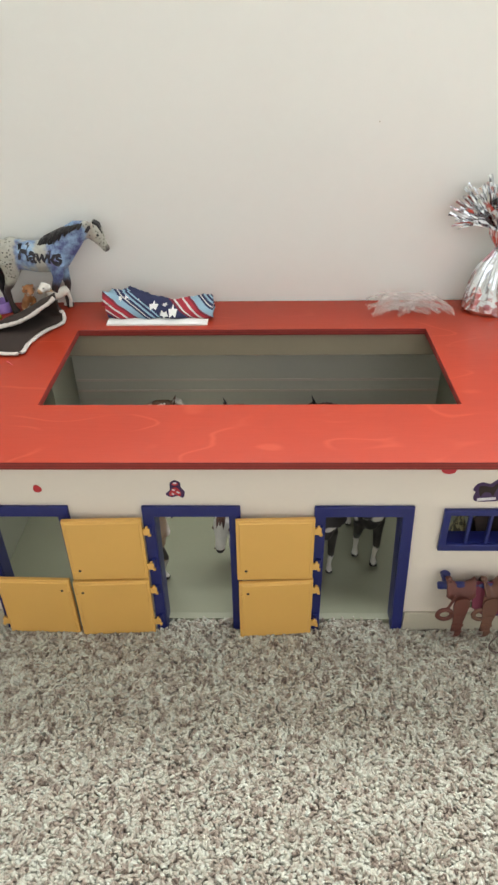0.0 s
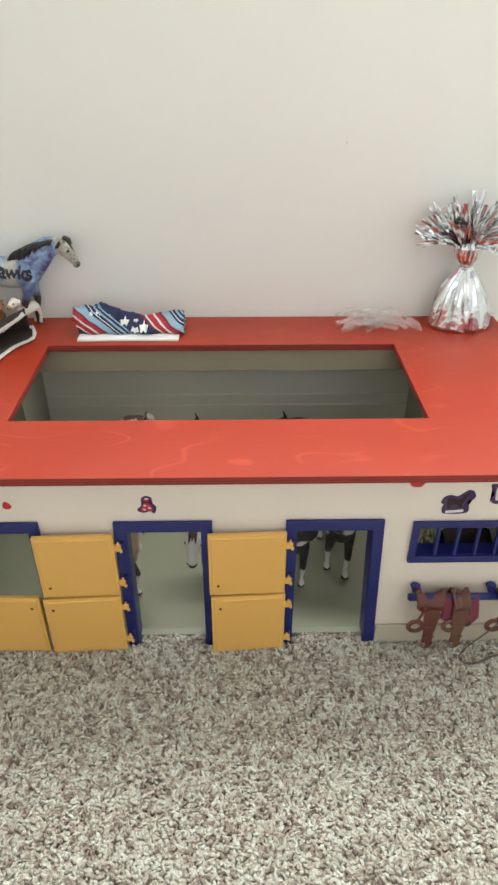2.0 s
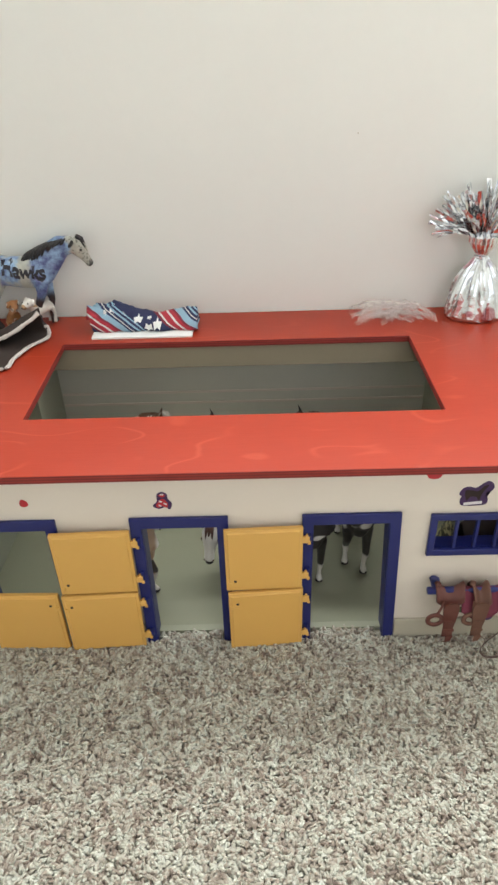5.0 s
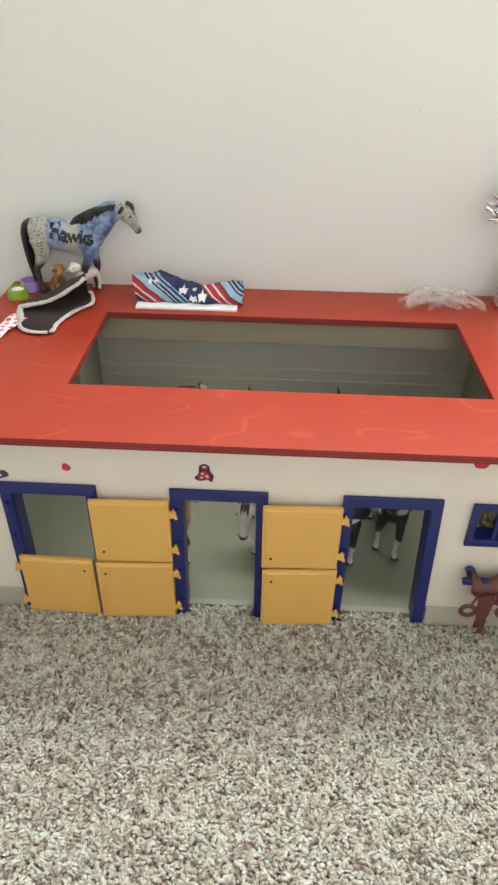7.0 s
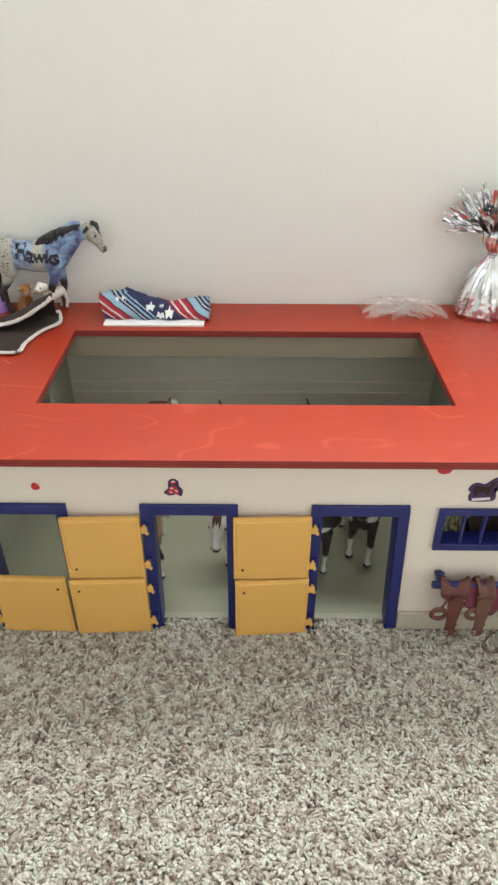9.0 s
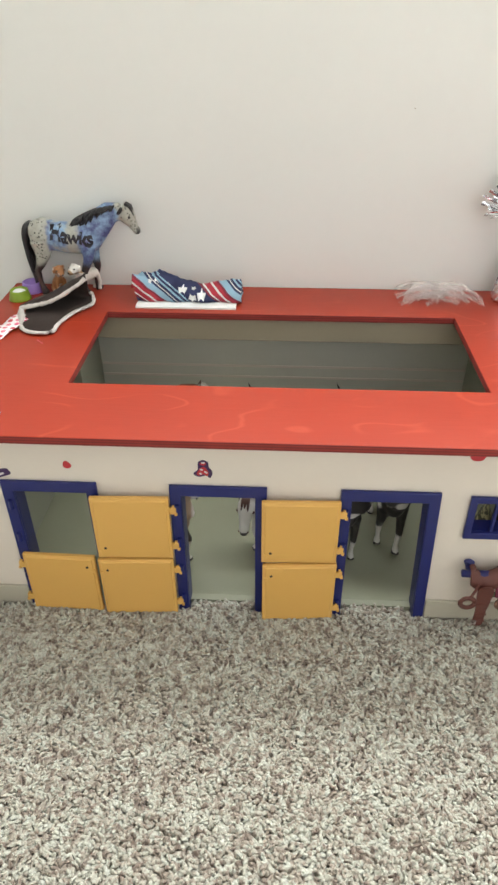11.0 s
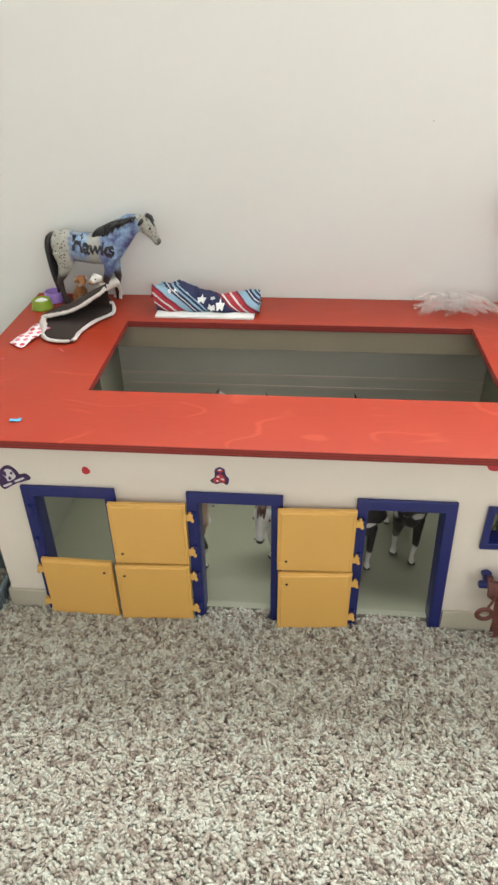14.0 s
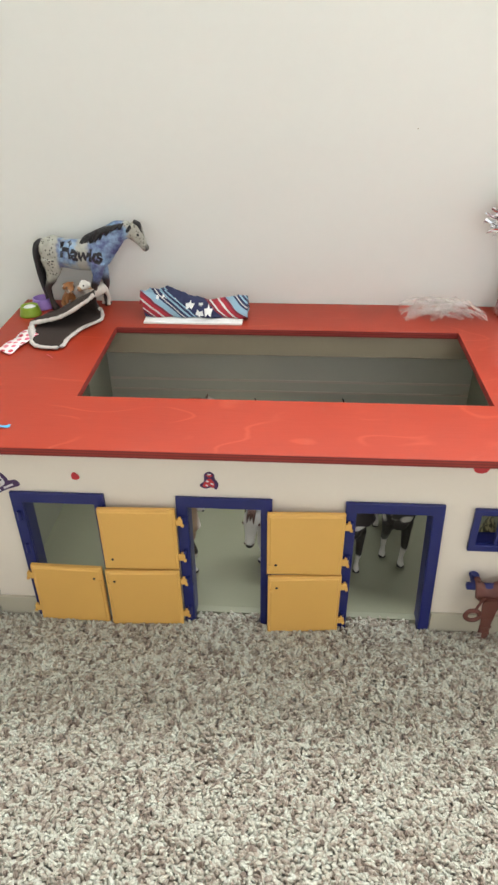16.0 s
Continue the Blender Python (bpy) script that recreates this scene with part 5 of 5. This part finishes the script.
part("rim", soften(pierced((-0.077, 0.070), (-0.060, 0.095), [(-0.068, 0.061, -0.051, 0.086)], 0.057, 0.065, "xy"), 0.002), GREYBIN, basket)
for k in range(9):
    y = -0.040 + 0.014 * k
    part("rib", tube([(0.0590, y, 0.006), (0.0645, y, 0.057)], 0.0025, 6), GREYBIN, basket)
single("cloth_roll", tube([(-0.505, 0.015, 0.066), (-0.470, 0.030, 0.070), (-0.440, 0.040, 0.062)], [0.020, 0.022, 0.014], 14), MAROON, "maroon cloth roll lying in the basket", "cloth", smooth=True)
single("white_cup", rod((-0.452, 0.0, 0.034), (-0.434, 0.004, 0.062), 0.011, 0.015, 22, None, 0.002), WHITEP, "small white plastic cup in the basket", "cup", smooth=False)
bx = holder("cardboard_box", (-0.50, 0.16, FLOOR), "orange-brown cardboard box beside the stable", "box")
part("carton", box(-0.09, 0.058, -0.05, 0.09, 0.0, 0.112, 0.002), CARDBOARD, bx)
part("lid_flap", box(-0.088, 0.056, -0.056, -0.0505, 0.055, 0.110, 0.001), CARDBOARD, bx)

# ---- paper on the wall ----
single("wall_paper_sheet", sheet([[(-0.76 + 0.0573 * i, NORTH - 0.004 - 0.0012 * math.sin(j), 0.737 + 0.075 * j) for i in range(5)] for j in range(5)], 0.001), CARD, "white sheet of paper fixed to the wall", "paper")
single("wall_mark", rod((0.471, NORTH - 0.0012, 0.845), (0.471, NORTH - 0.0002, 0.845), 0.0015, sides=8), SKIRT, "tiny grey mark on the wall", "mark")

# ---- carpet pile: twisted yarn tufts ----
def carpet_pile():
    rng = np.random.default_rng(4)
    pitch = 0.0050
    xs, ys = np.meshgrid(np.arange(-0.80, 1.12, pitch), np.arange(-0.66, NORTH, pitch))
    p = np.stack([xs.ravel(), ys.ravel()], 1)
    p += rng.uniform(-0.6, 0.6, p.shape) * pitch
    doorway = np.zeros(len(p), dtype=bool)
    for d in DOORS:
        doorway |= (p[:, 0] > d + JAMB + 0.003) & (p[:, 0] < d + DW - JAMB - 0.003) & (p[:, 1] < 0.016)
    outside = doorway | (p[:, 1] < -0.008) | (p[:, 0] < BODY_L - 0.008)
    outside &= ~((p[:, 1] > 0.3) & (p[:, 0] > BODY_L - 0.008))
    p = p[outside & (p[:, 1] < NORTH - 0.005)]
    n = len(p)
    sides, levels = 5, (0.0, 0.35, 0.65, 0.88, 1.0)
    # each tuft bends over its own way, neighbours partly together, and its tip curls on
    sway = np.stack([np.sin(p[:, 0] * 41 + 3 * np.sin(p[:, 1] * 29)), np.cos(p[:, 1] * 37 + 2.5 * np.sin(p[:, 0] * 31))], 1)
    lean = rng.normal(0, 0.0044, (n, 2)) + 0.0026 * sway
    near_wall = (p[:, 1] > -0.035) & (p[:, 0] > BODY_L - 0.035)
    lean[near_wall] *= 0.35
    curl = rng.normal(0, 0.0030, (n, 2))
    height = rng.uniform(0.0120, 0.0160, n)
    bulk = rng.uniform(0.0021, 0.0033, n)
    spin = rng.uniform(0, math.tau, n)
    verts = np.empty((n, len(levels), sides, 3))
    for i, t in enumerate(levels):
        r = bulk * (1.65, 1.45, 1.22, 0.95, 0.45)[i]
        for k in range(sides):
            a = spin + k * math.tau / sides + t * 2.2
            flat = 1.0 + 0.28 * math.cos(2 * k * math.tau / sides)
            verts[:, i, k, 0] = p[:, 0] + lean[:, 0] * t ** 1.8 * 1.3 + curl[:, 0] * max(0, t - 0.5) * 2 + r * flat * np.cos(a)
            verts[:, i, k, 1] = p[:, 1] + lean[:, 1] * t ** 1.8 * 1.3 + curl[:, 1] * max(0, t - 0.5) * 2 + r * flat * np.sin(a)
            verts[:, i, k, 2] = FLOOR + height * (t - 0.12 * t ** 3) - 0.42 * np.hypot(lean[:, 0], lean[:, 1]) * t * t
    faces = []
    for i in range(len(levels) - 1):
        for k in range(sides):
            faces.append((i * sides + k, i * sides + (k + 1) % sides, (i + 1) * sides + (k + 1) % sides, (i + 1) * sides + k))
    top = (len(levels) - 1) * sides
    caps = [(top, top + k, top + k + 1) for k in range(1, sides - 1)]
    per = len(levels) * sides
    quads = (np.arange(n)[:, None, None] * per + np.array(faces)[None]).reshape(-1, 4)
    tips = (np.arange(n)[:, None, None] * per + np.array(caps)[None]).reshape(-1, 3)
    me = bpy.data.meshes.new("carpet")
    me.vertices.add(n * per)
    me.vertices.foreach_set("co", verts.ravel())
    me.loops.add(quads.size + tips.size)
    me.loops.foreach_set("vertex_index", np.concatenate([quads.ravel(), tips.ravel()]).astype(np.int32))
    me.polygons.add(len(quads) + len(tips))
    me.polygons.foreach_set("loop_start", np.concatenate([np.arange(0, quads.size, 4), quads.size + np.arange(0, tips.size, 3)]).astype(np.int32))
    me.update(calc_edges=True)
    me.polygons.foreach_set("use_smooth", np.ones(len(quads) + len(tips), dtype=bool))
    me.materials.append(YARN)
    tagged(new("carpet", me), "speckled beige, brown and white frieze carpet pile", "carpet", kind="stuff")


carpet_pile()
